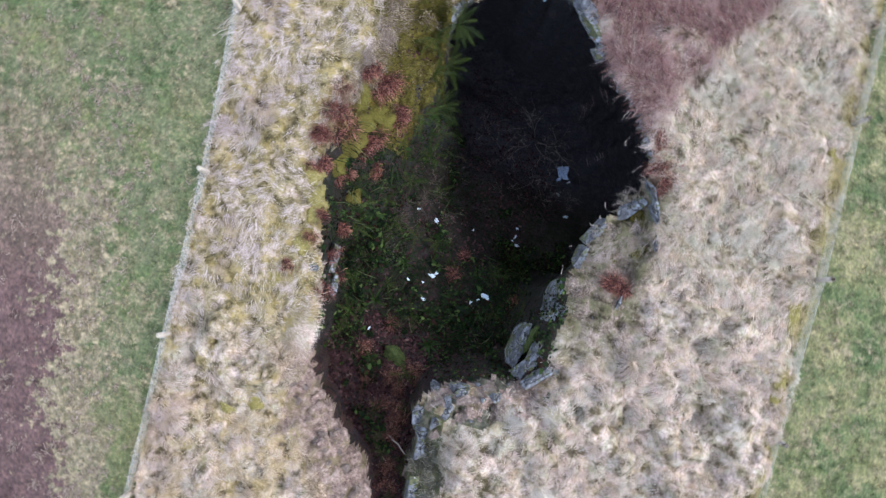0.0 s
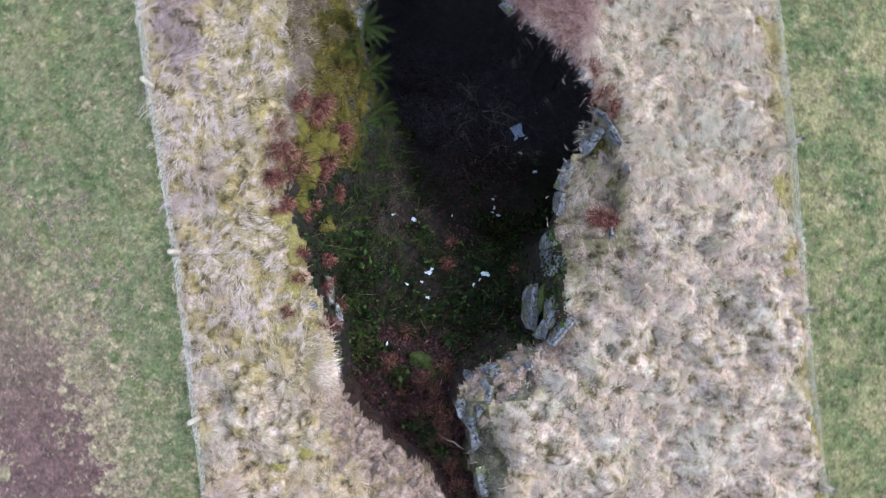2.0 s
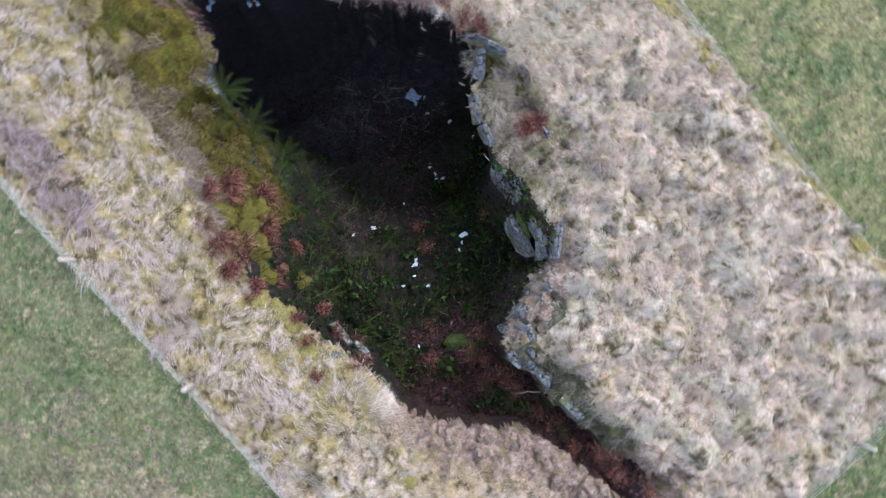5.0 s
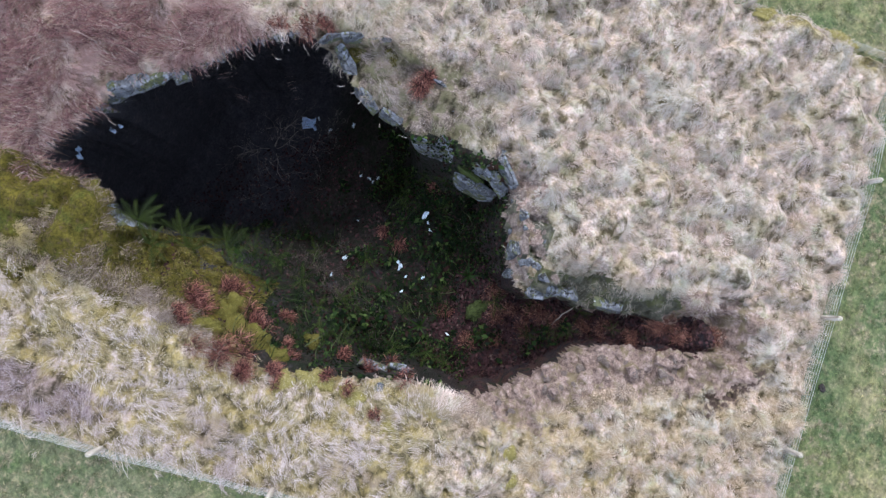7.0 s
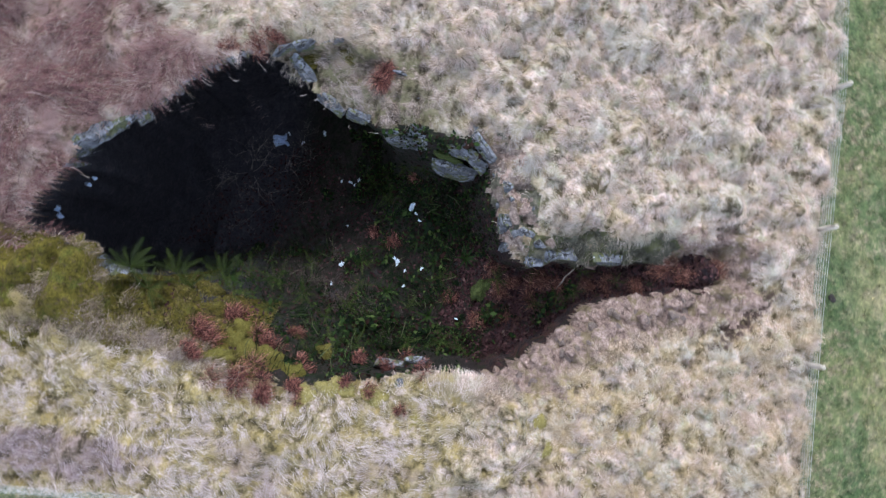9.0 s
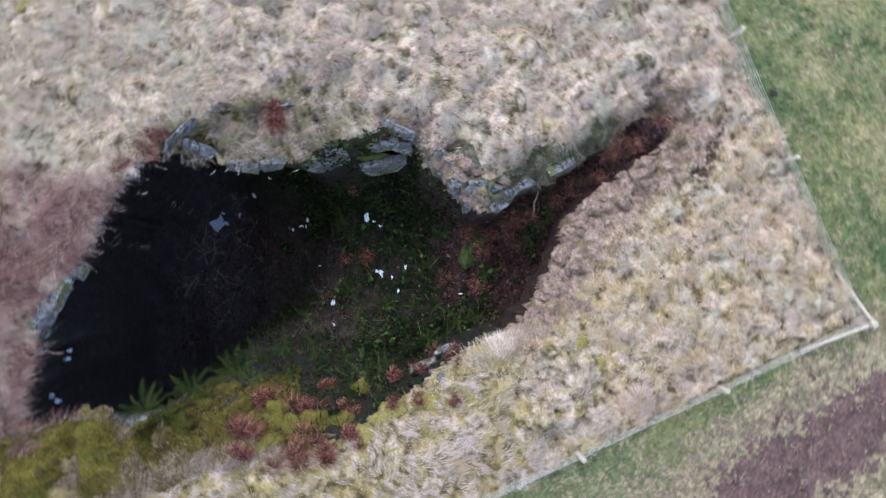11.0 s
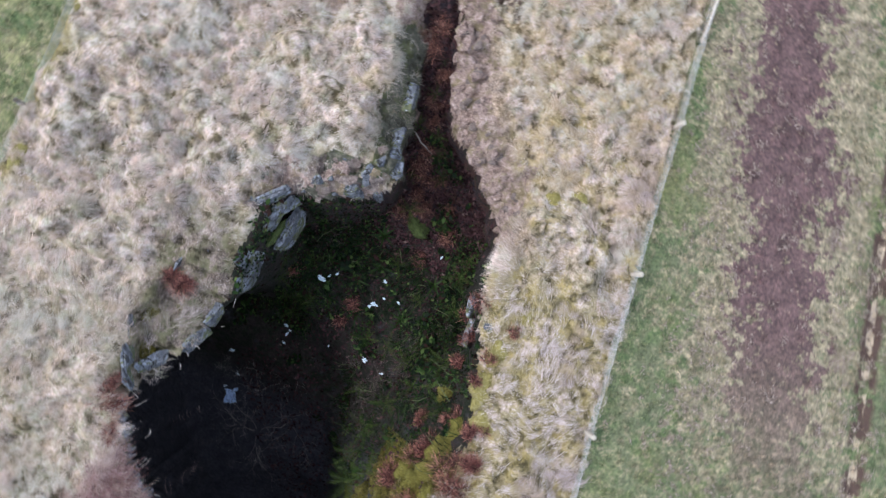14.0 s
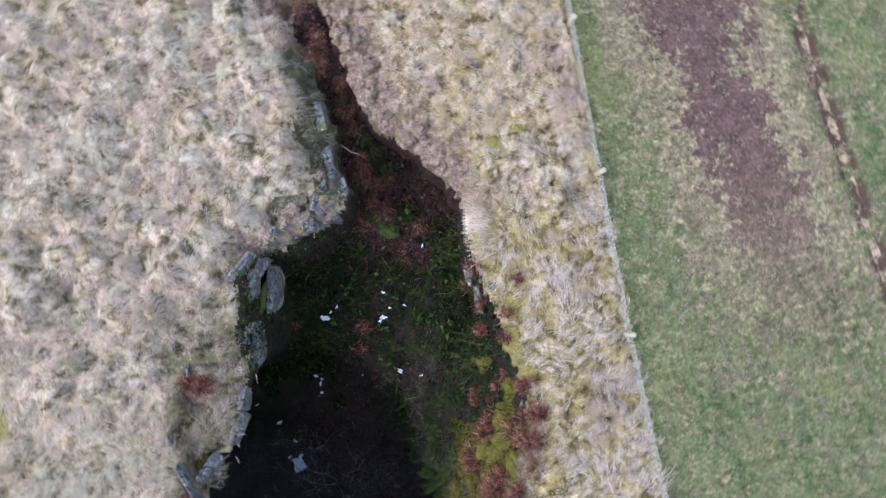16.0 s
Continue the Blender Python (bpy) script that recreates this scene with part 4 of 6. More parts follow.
# the brush's outermost twigs lean out over the northern lip
q = np.concatenate([scatter((-0.3, 3.6), (4.6, 7.9), 420), scatter((-0.2, 6.3), (1.6, 7.9), 900)])
d, _ = rim_distance(q[:, 0], q[:, 1])
q = q[(d < -0.02) & (d > -0.3) & (q[:, 1] - 0.45 * q[:, 0] > 2.4) & (q[:, 0] > -0.1) & ~is_bare(q[:, 0], q[:, 1])]
gxx = rim_distance(q[:, 0] + e, q[:, 1])[0] - rim_distance(q[:, 0] - e, q[:, 1])[0]
gyy = rim_distance(q[:, 0], q[:, 1] + e)[0] - rim_distance(q[:, 0], q[:, 1] - e)[0]
n = len(q)
lean_out = ribbons("rim_brush", np.stack([q[:, 0], q[:, 1], ground_z(q[:, 0], q[:, 1]) + rng.uniform(0.02, 0.15, n)], 1), np.arctan2(gyy, gxx) + 0.6 * rng.normal(size=n),
                   rng.uniform(0.12, 0.4, n), rng.uniform(0.004, 0.008, n), rng.uniform(0.0, 0.1, n), rng.uniform(0.05, 0.3, n), HEATH)
tagged(lean_out, "reddish twigs leaning over the pit's northern lip", "brush", kind="stuff")

# thin dead blades trailing down the cleft's bare sides
q = scatter((-1.9, -6.6), (3.3, -0.6), 480)
q = q[((q[:, 1] < -1.7) & ((q[:, 0] > 0.6) | (rng.random(len(q)) < 0.4))) | (q[:, 0] > 0.9)]
d, _ = rim_distance(q[:, 0], q[:, 1])
q = q[(d < 0.06) & (d > -0.6) & ~((np.hypot(q[:, 0] - 1.2, q[:, 1] + 2.05) < 0.62) & (rng.random(len(q)) < 0.85)) & (vnoise(q[:, 0], q[:, 1], 0.28, 40) + 0.5 * vnoise(q[:, 0], q[:, 1], 0.1, 41) > np.where(d > -0.3, 0.35, -0.1))]
gxx = rim_distance(q[:, 0] + e, q[:, 1])[0] - rim_distance(q[:, 0] - e, q[:, 1])[0]
gyy = rim_distance(q[:, 0], q[:, 1] + e)[0] - rim_distance(q[:, 0], q[:, 1] - e)[0]
n = len(q)
trailing = ribbons("slope_grass", np.stack([q[:, 0], q[:, 1], ground_z(q[:, 0], q[:, 1]) + rng.uniform(0.0, 0.05, n)], 1), np.arctan2(gyy, gxx) + 0.7 * rng.normal(size=n),
                   rng.uniform(0.03, 0.13, n), rng.uniform(0.004, 0.008, n), rng.uniform(0.0, 0.04, n), rng.uniform(0.02, 0.10, n), DRY)
tagged(trailing, "thin dead grass trailing down bare earth slopes", "grass", kind="stuff")
# ---------------------------------------------------------------- things
def part(name, bm, material, parent, label=""):
    me = bpy.data.meshes.new(name)
    bm.to_mesh(me)
    bm.free()
    me.materials.append(material)
    for f in me.polygons:
        f.use_smooth = True
    ob = new(name, me)
    if parent is not None:
        ob.parent = parent
    return tagged(ob, label)


def rock(x, y, z, dims, turn, seed, label, tilt=0.0, material=None):
    """A weathered limestone block: a boxy lump split along a few flat joints, with worn edges."""
    r = random.Random(seed)
    bm = bmesh.new()
    bmesh.ops.create_icosphere(bm, subdivisions=5 if dims[0] > 0.36 else 4 if dims[0] > 0.12 else 3, radius=1.0)
    cuts = [(Vector((r.gauss(0, 1), r.gauss(0, 1), r.gauss(0, 0.7))).normalized(), r.uniform(0.5, 0.9)) for _ in range(9)] + [(Vector((r.gauss(0, 0.2), r.gauss(0, 0.2), 1)).normalized(), r.uniform(0.55, 0.75))]
    joints = [(Vector((r.gauss(0, 1), r.gauss(0, 1), 0.3)).normalized(), r.uniform(-0.4, 0.4)) for _ in range(2)]
    shift = Vector((seed * 3.7, seed * 1.3, 0))
    for v in bm.verts:
        v.co *= sum(abs(a) ** 6 for a in v.co) ** (-1 / 6)
        for axis, far in cuts:
            over = v.co.dot(axis) - far
            if over > 0:
                v.co -= axis * over * 0.97
        k = noise.fractal(v.co * 1.5 + shift, 1.0, 2.0, 4)
        split = max(max(0.0, 1 - abs(v.co.dot(joint) - gap + 0.08 * k) / 0.06) for joint, gap in joints)
        v.co *= 1 + 0.06 * k - 0.22 * split + 0.035 * noise.fractal(v.co * 6 + shift, 0.8, 2.0, 4)
        v.co = Vector((v.co.x * dims[0], v.co.y * dims[1], v.co.z * dims[2]))
    ob = part("rock", bm, material or ROCK, None)
    for f in ob.data.polygons:
        f.use_smooth = False
    ob.matrix_world = pose(x, y, z, tilt, 0, turn)
    return tagged(ob, label, "rock", "rocks round the pit")


RIMROCK = "grey limestone block with moss in the pit's rim"
# leaning slabs stacked at the eastern lip, then the blocks of the cleft's corner
for k, (x, y, z, a, b, c, turn, tilt) in enumerate((
        (2.47, -0.65, -0.98, 0.48, 0.18, 0.34, 82, 8), (2.84, -0.62, -0.58, 0.56, 0.22, 0.30, 62, 10), (2.94, -1.08, -0.32, 0.46, 0.13, 0.26, 43, 8), (2.66, -1.0, -0.62, 0.34, 0.16, 0.32, 52, 6),
        (3.2, 0.18, -0.55, 0.2, 0.09, 0.26, 47, 0), (3.24, -0.06, -0.38, 0.21, 0.09, 0.2, 51, 0), (1.47, -1.79, -0.33, 0.24, 0.21, 0.32, -5, 6), (1.08, -1.97, -0.66, 0.17, 0.22, 0.38, 15, 0),
        (1.21, -2.15, -0.30, 0.28, 0.12, 0.3, 67, 8), (0.79, -2.4, -0.36, 0.17, 0.22, 0.32, 7, 0), (0.92, -2.8, -0.36, 0.3, 0.15, 0.28, 97, 6), (0.98, -3.1, -0.44, 0.17, 0.36, 0.27, 4, 0))):
    rock(x, y, z, (a, b, c), turn, k + 1, RIMROCK, tilt)
for k, (x, y, z, a, b, c, turn, tilt) in enumerate((
        (1.02, -3.95, -0.42, 0.18, 0.45, 0.30, 6, 0), (1.86, -1.66, -0.5, 0.2, 0.14, 0.28, -8, 0), (3.62, 0.40, -0.12, 0.26, 0.07, 0.2, 100, 0),
        (4.02, 0.62, -0.1, 0.24, 0.06, 0.18, 60, 0), (4.3, 2.6, 0.04, 0.32, 0.08, 0.24, 115, 0), (4.45, 2.05, 0.04, 0.3, 0.07, 0.24, 98, 0),
        (4.1, 3.0, 0.02, 0.28, 0.08, 0.24, 130, 0)), 12):
    rock(x, y, z - 0.06 * (k % 3), (a * 0.86, b * 0.86, c * 0.9), turn + 17 * (k % 2), k + 1, RIMROCK, tilt)
for k, (x, y, z, a, b, c, turn, tilt) in enumerate((
        (3.88, 2.62, -0.46, 0.42, 0.17, 0.25, 58, 6), (3.40, 2.0, -0.50, 0.48, 0.18, 0.28, 56, 8), (3.2, 1.42, -0.53, 0.34, 0.16, 0.28, 74, 6),
        (3.2, 0.62, -0.42, 0.22, 0.15, 0.28, 70, 0))):
    rock(x, y, z - 0.05 * (k % 2), (a * (0.9 - 0.2 * (k % 2)), b * 0.85, c * 0.9), turn + 9 * (k % 3) - 9, k + 21, "pale grey limestone ledge under the overhanging grass", tilt)
for k, (x, y, z, a, b, c, turn) in enumerate(((2.12, 6.17, -0.2, 0.62, 0.16, 0.2, -52), (2.55, 5.55, -0.3, 0.25, 0.14, 0.2, -50))):
    rock(x, y, z, (a, b, c), turn, k + 31, "pale grey limestone slab at the pit's northern lip")
for k, (x, y, z, a, b, c, turn) in enumerate(((-1.56, -0.48, -0.95, 0.12, 0.3, 0.30, 12), (-1.72, 0.12, -1.0, 0.12, 0.34, 0.28, 8))):
    rock(x, y, z, (a, b, c), turn, k + 41, "mossy grey limestone ledge below hanging grass", 0, ROCK)


for k, (x, y, a, b, turn) in enumerate(((0.2, -4.75, 0.2, 0.13, 70), (-0.4, -3.62, 0.22, 0.14, 40), (-0.98, -2.95, 0.2, 0.13, 50), (-1.45, -2.35, 0.17, 0.12, 55), (0.1, -4.3, 0.24, 0.15, 62),
                                      (-0.1, -3.98, 0.18, 0.13, 50), (-0.66, -3.3, 0.24, 0.14, 45), (-1.22, -2.68, 0.2, 0.12, 50), (0.3, -5.2, 0.2, 0.13, 75), (0.38, -5.6, 0.17, 0.12, 80),
                                      (-0.35, -4.1, 0.17, 0.12, 20), (-0.9, -3.35, 0.16, 0.11, 10), (-0.12, -4.75, 0.16, 0.11, 30))):
    z = float(ground_z(np.array([x]), np.array([y]))[0])
    rock(x, y, max(z, -0.8) + 0.02, (a, b, 0.16), turn, k + 241, "brown earthy lump in the cleft's crumbling bank", 0, EARTH)
for k, (x, y, a, b, turn) in enumerate(((2.5, -1.6, 0.18, 0.12, 30), (2.12, -1.72, 0.16, 0.11, 10), (1.6, -1.92, 0.2, 0.12, 20), (1.25, -2.2, 0.17, 0.12, 50), (2.85, -1.3, 0.17, 0.1, 60), (1.1, -2.45, 0.16, 0.1, 80))):
    z = float(ground_z(np.array([x]), np.array([y]))[0])
    rock(x, y, z + 0.01, (a, b, 0.14), turn, k + 261, "grey limestone block half sunk in mossy earth", 6, ROCK if k % 2 else STAINED)


STONE = "small grey limestone fragment lying on bare earth at the rim"
for k, (x, y, spread) in enumerate([(2.75, -1.05, 0.3)] * 4 + [(2.55, -1.55, 0.25)] * 3 + [(1.9, -1.85, 0.3)] * 4 + [(1.9, -2.1, 0.25)] * 4 + [(3.35, 1.5, 0.4)] * 2 + [(3.7, 2.4, 0.35)] * 1 + [(0.98, -3.0, 0.25)] * 4 + [(-1.7, 0.0, 0.3)] * 4):
    r_ = random.Random(k + 300)
    x, y, s_ = x + r_.gauss(0, spread * 0.6), y + r_.gauss(0, spread * 0.6), r_.uniform(0.05, 0.12)
    z = float(ground_z(np.array([x]), np.array([y]))[0])
    if z > -0.9:
        rock(x, y, z + 0.02, (s_, s_ * r_.uniform(0.6, 1.0), s_ * 0.6), r_.uniform(0, 360), k + 60, STONE, 0, ROCK if k % 3 == 0 else STAINED).name = "stone"


for k in range(30):
    r_ = random.Random(k + 700)
    i = r_.randrange(1, 8)
    (ax, ay), (bx, by) = RIM_WEST[i], RIM_WEST[i + 1]
    t, out = r_.random(), r_.uniform(0.02, 0.42)
    size = math.hypot(bx - ax, by - ay)
    x, y, s_ = ax + (bx - ax) * t + out * (by - ay) / size * -1, ay + (by - ay) * t + out * (bx - ax) / size, r_.uniform(0.05, 0.13)
    if float(rim_distance([x], [y])[0][0]) < 0.03:
        z = float(ground_z(np.array([x]), np.array([y]))[0])
        rock(x, y, z + 0.02, (s_, s_ * r_.uniform(0.6, 1.0), s_ * 0.7), r_.uniform(0, 360), k + 360, "small brown-stained stone in the cleft's crumbling bank", 0, STAINED).name = "stone"


for k in range(30):
    r_ = random.Random(k + 900)
    i = r_.randrange(1, 9)
    (ax, ay), (bx, by) = RIM_WEST[i], RIM_WEST[i + 1]
    t, deep = r_.random(), r_.uniform(-0.08, 0.05)
    size = math.hypot(bx - ax, by - ay)
    x, y, s_ = ax + (bx - ax) * t + deep * (by - ay) / size, ay + (by - ay) * t - deep * (bx - ax) / size, r_.uniform(0.07, 0.17)
    if float(rim_distance([x], [y])[0][0]) > -0.06:
        z = float(ground_z(np.array([x]), np.array([y]))[0])
        rock(x, y, z, (s_, s_ * r_.uniform(0.5, 0.8), s_ * 0.8), r_.uniform(20, 70), k + 460, "brown earthy lump in the cleft's crumbling bank", r_.uniform(-20, 20), EARTH)


def earth_bank():
    """The crumbling lip of bare earth along the cleft's western side."""
    way = [Vector((x, y, 0)) for x, y in RIM_WEST[:10]]
    path = []
    for a, b in zip(way, way[1:]):
        k = max(2, int((b - a).length / 0.04))
        path += [a.lerp(b, i / k) for i in range(k)]
    path = [sum(path[max(0, i - 5):i + 6], Vector()) / len(path[max(0, i - 5):i + 6]) for i in range(len(path))]
    bm = bmesh.new()
    rings = []
    for i, p in enumerate(path):
        d = (path[min(i + 1, len(path) - 1)] - path[max(i - 1, 0)]).normalized()
        out = Vector((d.y, -d.x, 0))
        end = min(1.0, i / 12, (len(path) - 1 - i) / 12)
        lobe = 0.5 + 0.5 * noise.noise(Vector((i * 0.075, 3.1, 0)))
        top = float(ground_z(np.array([p.x - out.x * 0.12]), np.array([p.y - out.y * 0.12]))[0])
        ring = []
        for j in range(22):
            t = 2 * math.pi * j / 22
            q = p + out * (0.06 * lobe - 0.16) + out * (math.cos(t) * 0.2) + Vector((0, 0, max(top, -0.75) - 0.17 + 0.19 * math.sin(t)))
            k = noise.fractal(q * 3.2, 0.9, 2.0, 5)
            crack = 1 - min(1, abs(noise.noise(q * 4.5 + Vector((7, 1, 3)))) / 0.16)
            r = (1 + 0.6 * k - 0.32 * crack) * max(0.05, end)
            c = p + out * (0.06 * lobe - 0.16) + Vector((0, 0, max(top, -0.75) - 0.17))
            ring.append(bm.verts.new(c + (q - c) * r))
        rings.append(ring)
    for a, b in zip(rings, rings[1:]):
        for j in range(22):
            bm.faces.new((a[j], a[(j + 1) % 22], b[(j + 1) % 22], b[j]))
    bm.faces.new(rings[0])
    bm.faces.new(rings[-1][::-1])
    bmesh.ops.recalc_face_normals(bm, faces=bm.faces[:])
    ob = part("earth_bank", bm, EARTH, None)
    return tagged(ob, "crumbling brown earth lip along the cleft", "earth bank", kind="structure")


earth_bank()


def moss_mound(x, y, z, a, b, h, turn, seed, label, body=None, tip=None):
    """An irregular cushion with short shoots over its surface."""
    bm = bmesh.new()
    bmesh.ops.create_icosphere(bm, subdivisions=4, radius=1.0)
    shift = Vector((seed * 5.1, 0, seed))
    for v in bm.verts:
        k = noise.fractal(Vector((v.co.x, v.co.y, 0)) * 1.3 + shift, 1.0, 2.0, 3)
        fine = noise.fractal(v.co * 5 + shift, 0.7, 2.0, 5)
        v.co *= 1 + 0.5 * k + 0.1 * fine
        v.co = Vector((v.co.x * a, v.co.y * b, v.co.z * h))
    top = np.array([v.co[:] for v in bm.verts if v.co.z > 0])
    ob = part("moss_mound", bm, body or BRIGHT, None)
    ob.matrix_world = pose(x, y, z, 0, 0, turn)
    n = int(1300 * a * b / 0.06)
    root = top[rng.integers(0, len(top), n)] + rng.normal(0, 0.012, (n, 3)) * (1, 1, 0.3)
    tips = ribbons("fuzz", root, rng.uniform(0, 2 * np.pi, n), rng.uniform(0.012, 0.04, n), rng.uniform(0.004, 0.009, n), rng.uniform(0.0, 0.02, n), rng.uniform(0.0, 0.03, n), tip or MOSS_TIPS)
    tips.parent = ob
    tagged(tips, kind="stuff")
    return tagged(ob, label, "moss", "moss cushions")


def at_ground(x, y):
    return float(ground_z(np.array([x]), np.array([y]))[0])


from mathutils.bvhtree import BVHTree

TREE = BVHTree.FromPolygons([v.co[:] for v in ground.data.vertices], [f.vertices[:] for f in ground.data.polygons])


def floor_z(x, y):
    """Height of the floor under plan points, also where the rim overhangs them."""
    x, y = np.atleast_1d(x), np.atleast_1d(y)
    d, _ = rim_distance(x, y)
    out = np.empty(len(x))
    for k in range(len(x)):
        hit = TREE.ray_cast(Vector((x[k], y[k], 1.0 if d[k] > 0.06 else -2.0)), Vector((0, 0, -1)))[0]
        out[k] = hit.z if hit else -3.0
    return out


def at_floor(x, y):
    return float(floor_z(x, y)[0])


BANKMOSS = "bright yellow-green moss cushion on the pit's bank"
for k, (x, y, a, b, turn) in enumerate(((-1.95, 3.40, 0.17, 0.26, 15), (-1.72, 3.18, 0.26, 0.18, 5), (-1.48, 3.16, 0.2, 0.2, 40), (-1.95, 2.46, 0.24, 0.2, 40), (-1.86, 2.92, 0.2, 0.2, 0), (-1.75, 1.5, 0.18, 0.14, 10), (-2.1, 1.95, 0.2, 0.18, 30))):
    moss_mound(x, y, at_ground(x, y), 1.2 * a, 1.2 * b, 0.10, turn, k, BANKMOSS)
for k, (x, y, a, b, turn) in enumerate(((-2.2, 1.05, 0.22, 0.34, 5), (-2.25, 0.25, 0.2, 0.3, 0), (-2.62, -0.55, 0.17, 0.15, 0), (-2.45, 1.55, 0.25, 0.2, 0), (-2.6, -2.6, 0.2, 0.16, 0), (-2.75, -3.0, 0.16, 0.2, 0), (-2.3, -2.9, 0.14, 0.15, 0))):
    moss_mound(x, y, at_ground(x, y) + 0.05, a, b, 0.07, turn, k + 10, "yellow-green moss cushion among dry grass", PALE_MOSS, PALE_TIPS)
for k, (x, y, a, b) in enumerate(((-0.35, 6.35, 0.36, 0.45), (-0.8, 6.05, 0.4, 0.34), (-1.1, 6.5, 0.34, 0.4), (-0.7, 7.0, 0.42, 0.3))):
    moss_mound(x, y, at_ground(x, y) - 0.03, a, b, 0.08, 0, k + 20, "olive moss hummock beside the pit", MOSS, OLIVE if k % 2 else BROWN_HAIR)
for k, (x, y, a, b, turn) in enumerate(((4.3, 1.75, 0.16, 0.2, 0), (4.12, 2.45, 0.14, 0.2, 20), (3.75, 1.5, 0.14, 0.12, 0))):
    moss_mound(x, y, at_ground(x, y) + 0.02, a, b, 0.05, turn, k + 90, "olive moss on slumped turf", MOSS, OLIVE)
for k, (x, y, a, b, turn) in enumerate(((-1.3, 4.4, 0.3, 0.24, 20), (-1.05, 5.1, 0.28, 0.2, 0), (-1.55, 4.0, 0.22, 0.3, 10), (-0.95, 4.6, 0.26, 0.2, 60), (-1.55, 4.75, 0.2, 0.24, 0), (-0.82, 4.18, 0.3, 0.24, 30), (-1.15, 3.8, 0.24, 0.2, 80))):
    moss_mound(x, y, at_ground(x, y) + 0.02, a, b, 0.15, turn, k + 70, "olive moss cushion on the steep bank", MOSS, OLIVE)
moss_mound(0.05, -1.73, at_floor(0.05, -1.73) + 0.05, 0.17, 0.32, 0.2, 60, 30, "green mossy boulder on the pit's floor", WET_MOSS, MOSS_DARK)
for k, (x, y, z, a, b, turn) in enumerate(((2.68, -0.36, -0.72, 0.2, 0.07, 75), (2.62, -0.6, -0.74, 0.16, 0.06, 70), (0.98, -2.3, -0.3, 0.1, 0.12, 20))):
    moss_mound(x, y, z, a, b, 0.08, turn, k + 110, "green moss between limestone slabs at the rim", WET_MOSS, MOSS_DARK)
for k in range(8):
    x, y = 7.45 + 0.05 * random.uniform(-1, 1), -6.6 + 1.55 * k + random.uniform(-0.3, 0.3)
    moss_mound(x, y, at_ground(x, y) + 0.05, 0.13, 0.3 + 0.14 * random.random(), 0.06, 0, k + 40, "yellow-green moss cushion along the fence foot", PALE_MOSS, PALE_TIPS)


def frond_mesh():
    """One fern frond along +x, 1 m long: a bowed rib with tapering leaflets."""
    verts, faces = [], []

    def rib(s):
        return Vector((s, 0, 0.42 * s - 0.55 * s * s))
    n = 15
    for k in range(n):
        s = 0.10 + 0.88 * k / (n - 1)
        c, reach = rib(s), 0.17 * (math.sin(math.pi * (0.16 + 0.84 * (1 - s)) ** 1.1)) ** 0.8 * (1 - s) ** 0.25 + 0.012
        for side in (1, -1):
            i = len(verts)
            w = 0.0105
            for dx, dy, dz in ((-w, 0, 0), (w, 0, 0), (0.045 + w, side * reach * 0.55, 0.018), (0.045 - w, side * reach * 0.55, 0.018), (0.11, side * reach, -0.025)):
                verts.append(c + Vector((dx, dy, dz)))
            faces += [(i, i + 1, i + 2, i + 3), (i + 3, i + 2, i + 4)]
    for k in range(8):
        i = len(verts)
        for s in (k / 8, (k + 1) / 8):
            c = rib(s)
            verts += [c + Vector((0, 0.008, 0)), c + Vector((0, -0.008, 0))]
        faces.append((i, i + 1, i + 3, i + 2))
    me = bpy.data.meshes.new("frond")
    me.from_pydata(verts, [], faces)
    me.materials.append(FROND)
    return me


def strap_mesh():
    """One long undivided leaf along +x, 1 m long, wavy and keeled."""
    verts, faces = [], []
    n = 9
    for k in range(n):
        s = k / (n - 1)
        w = 0.06 * math.sin(math.pi * (0.1 + 0.9 * s) ** 0.8) + 0.004
        z = 0.55 * s - 0.6 * s * s
        wave = 0.012 * math.sin(s * 17)
        verts += [(s, w, z + wave), (s, 0, z - 0.02), (s, -w, z - wave)]
        if k:
            i = 3 * k
            faces += [(i - 3, i - 2, i + 1, i), (i - 2, i - 1, i + 2, i + 1)]
    me = bpy.data.meshes.new("leaf")
    me.from_pydata(verts, [], faces)
    me.materials.append(STRAP)
    for f in me.polygons:
        f.use_smooth = True
    return me


FROND_MESH, STRAP_MESH = frond_mesh(), strap_mesh()


def leafy_plant(name, piece, mesh, x, y, z, size, count, label, category, group, seed, lean=0.0, way=0.0, spread=360):
    """A rosette: leaves sharing one mesh, spread round a base, leaning the way the slope faces."""
    r = random.Random(seed)
    base = tagged(new(name), label, category, group)
    base.location = (x, y, z)
    for k in range(count):
        leaf = new(piece, mesh)
        leaf.parent = base
        turn = way + spread * ((k + r.uniform(-0.35, 0.35)) / count - 0.5)
        away = math.cos(radians(turn - way))
        leaf.matrix_basis = pose(0, 0, 0.02, 0, r.uniform(-35, -5) + lean * away, turn) @ Matrix.Diagonal((*([size * r.uniform(0.6, 1.15)] * 3), 1))
    return base


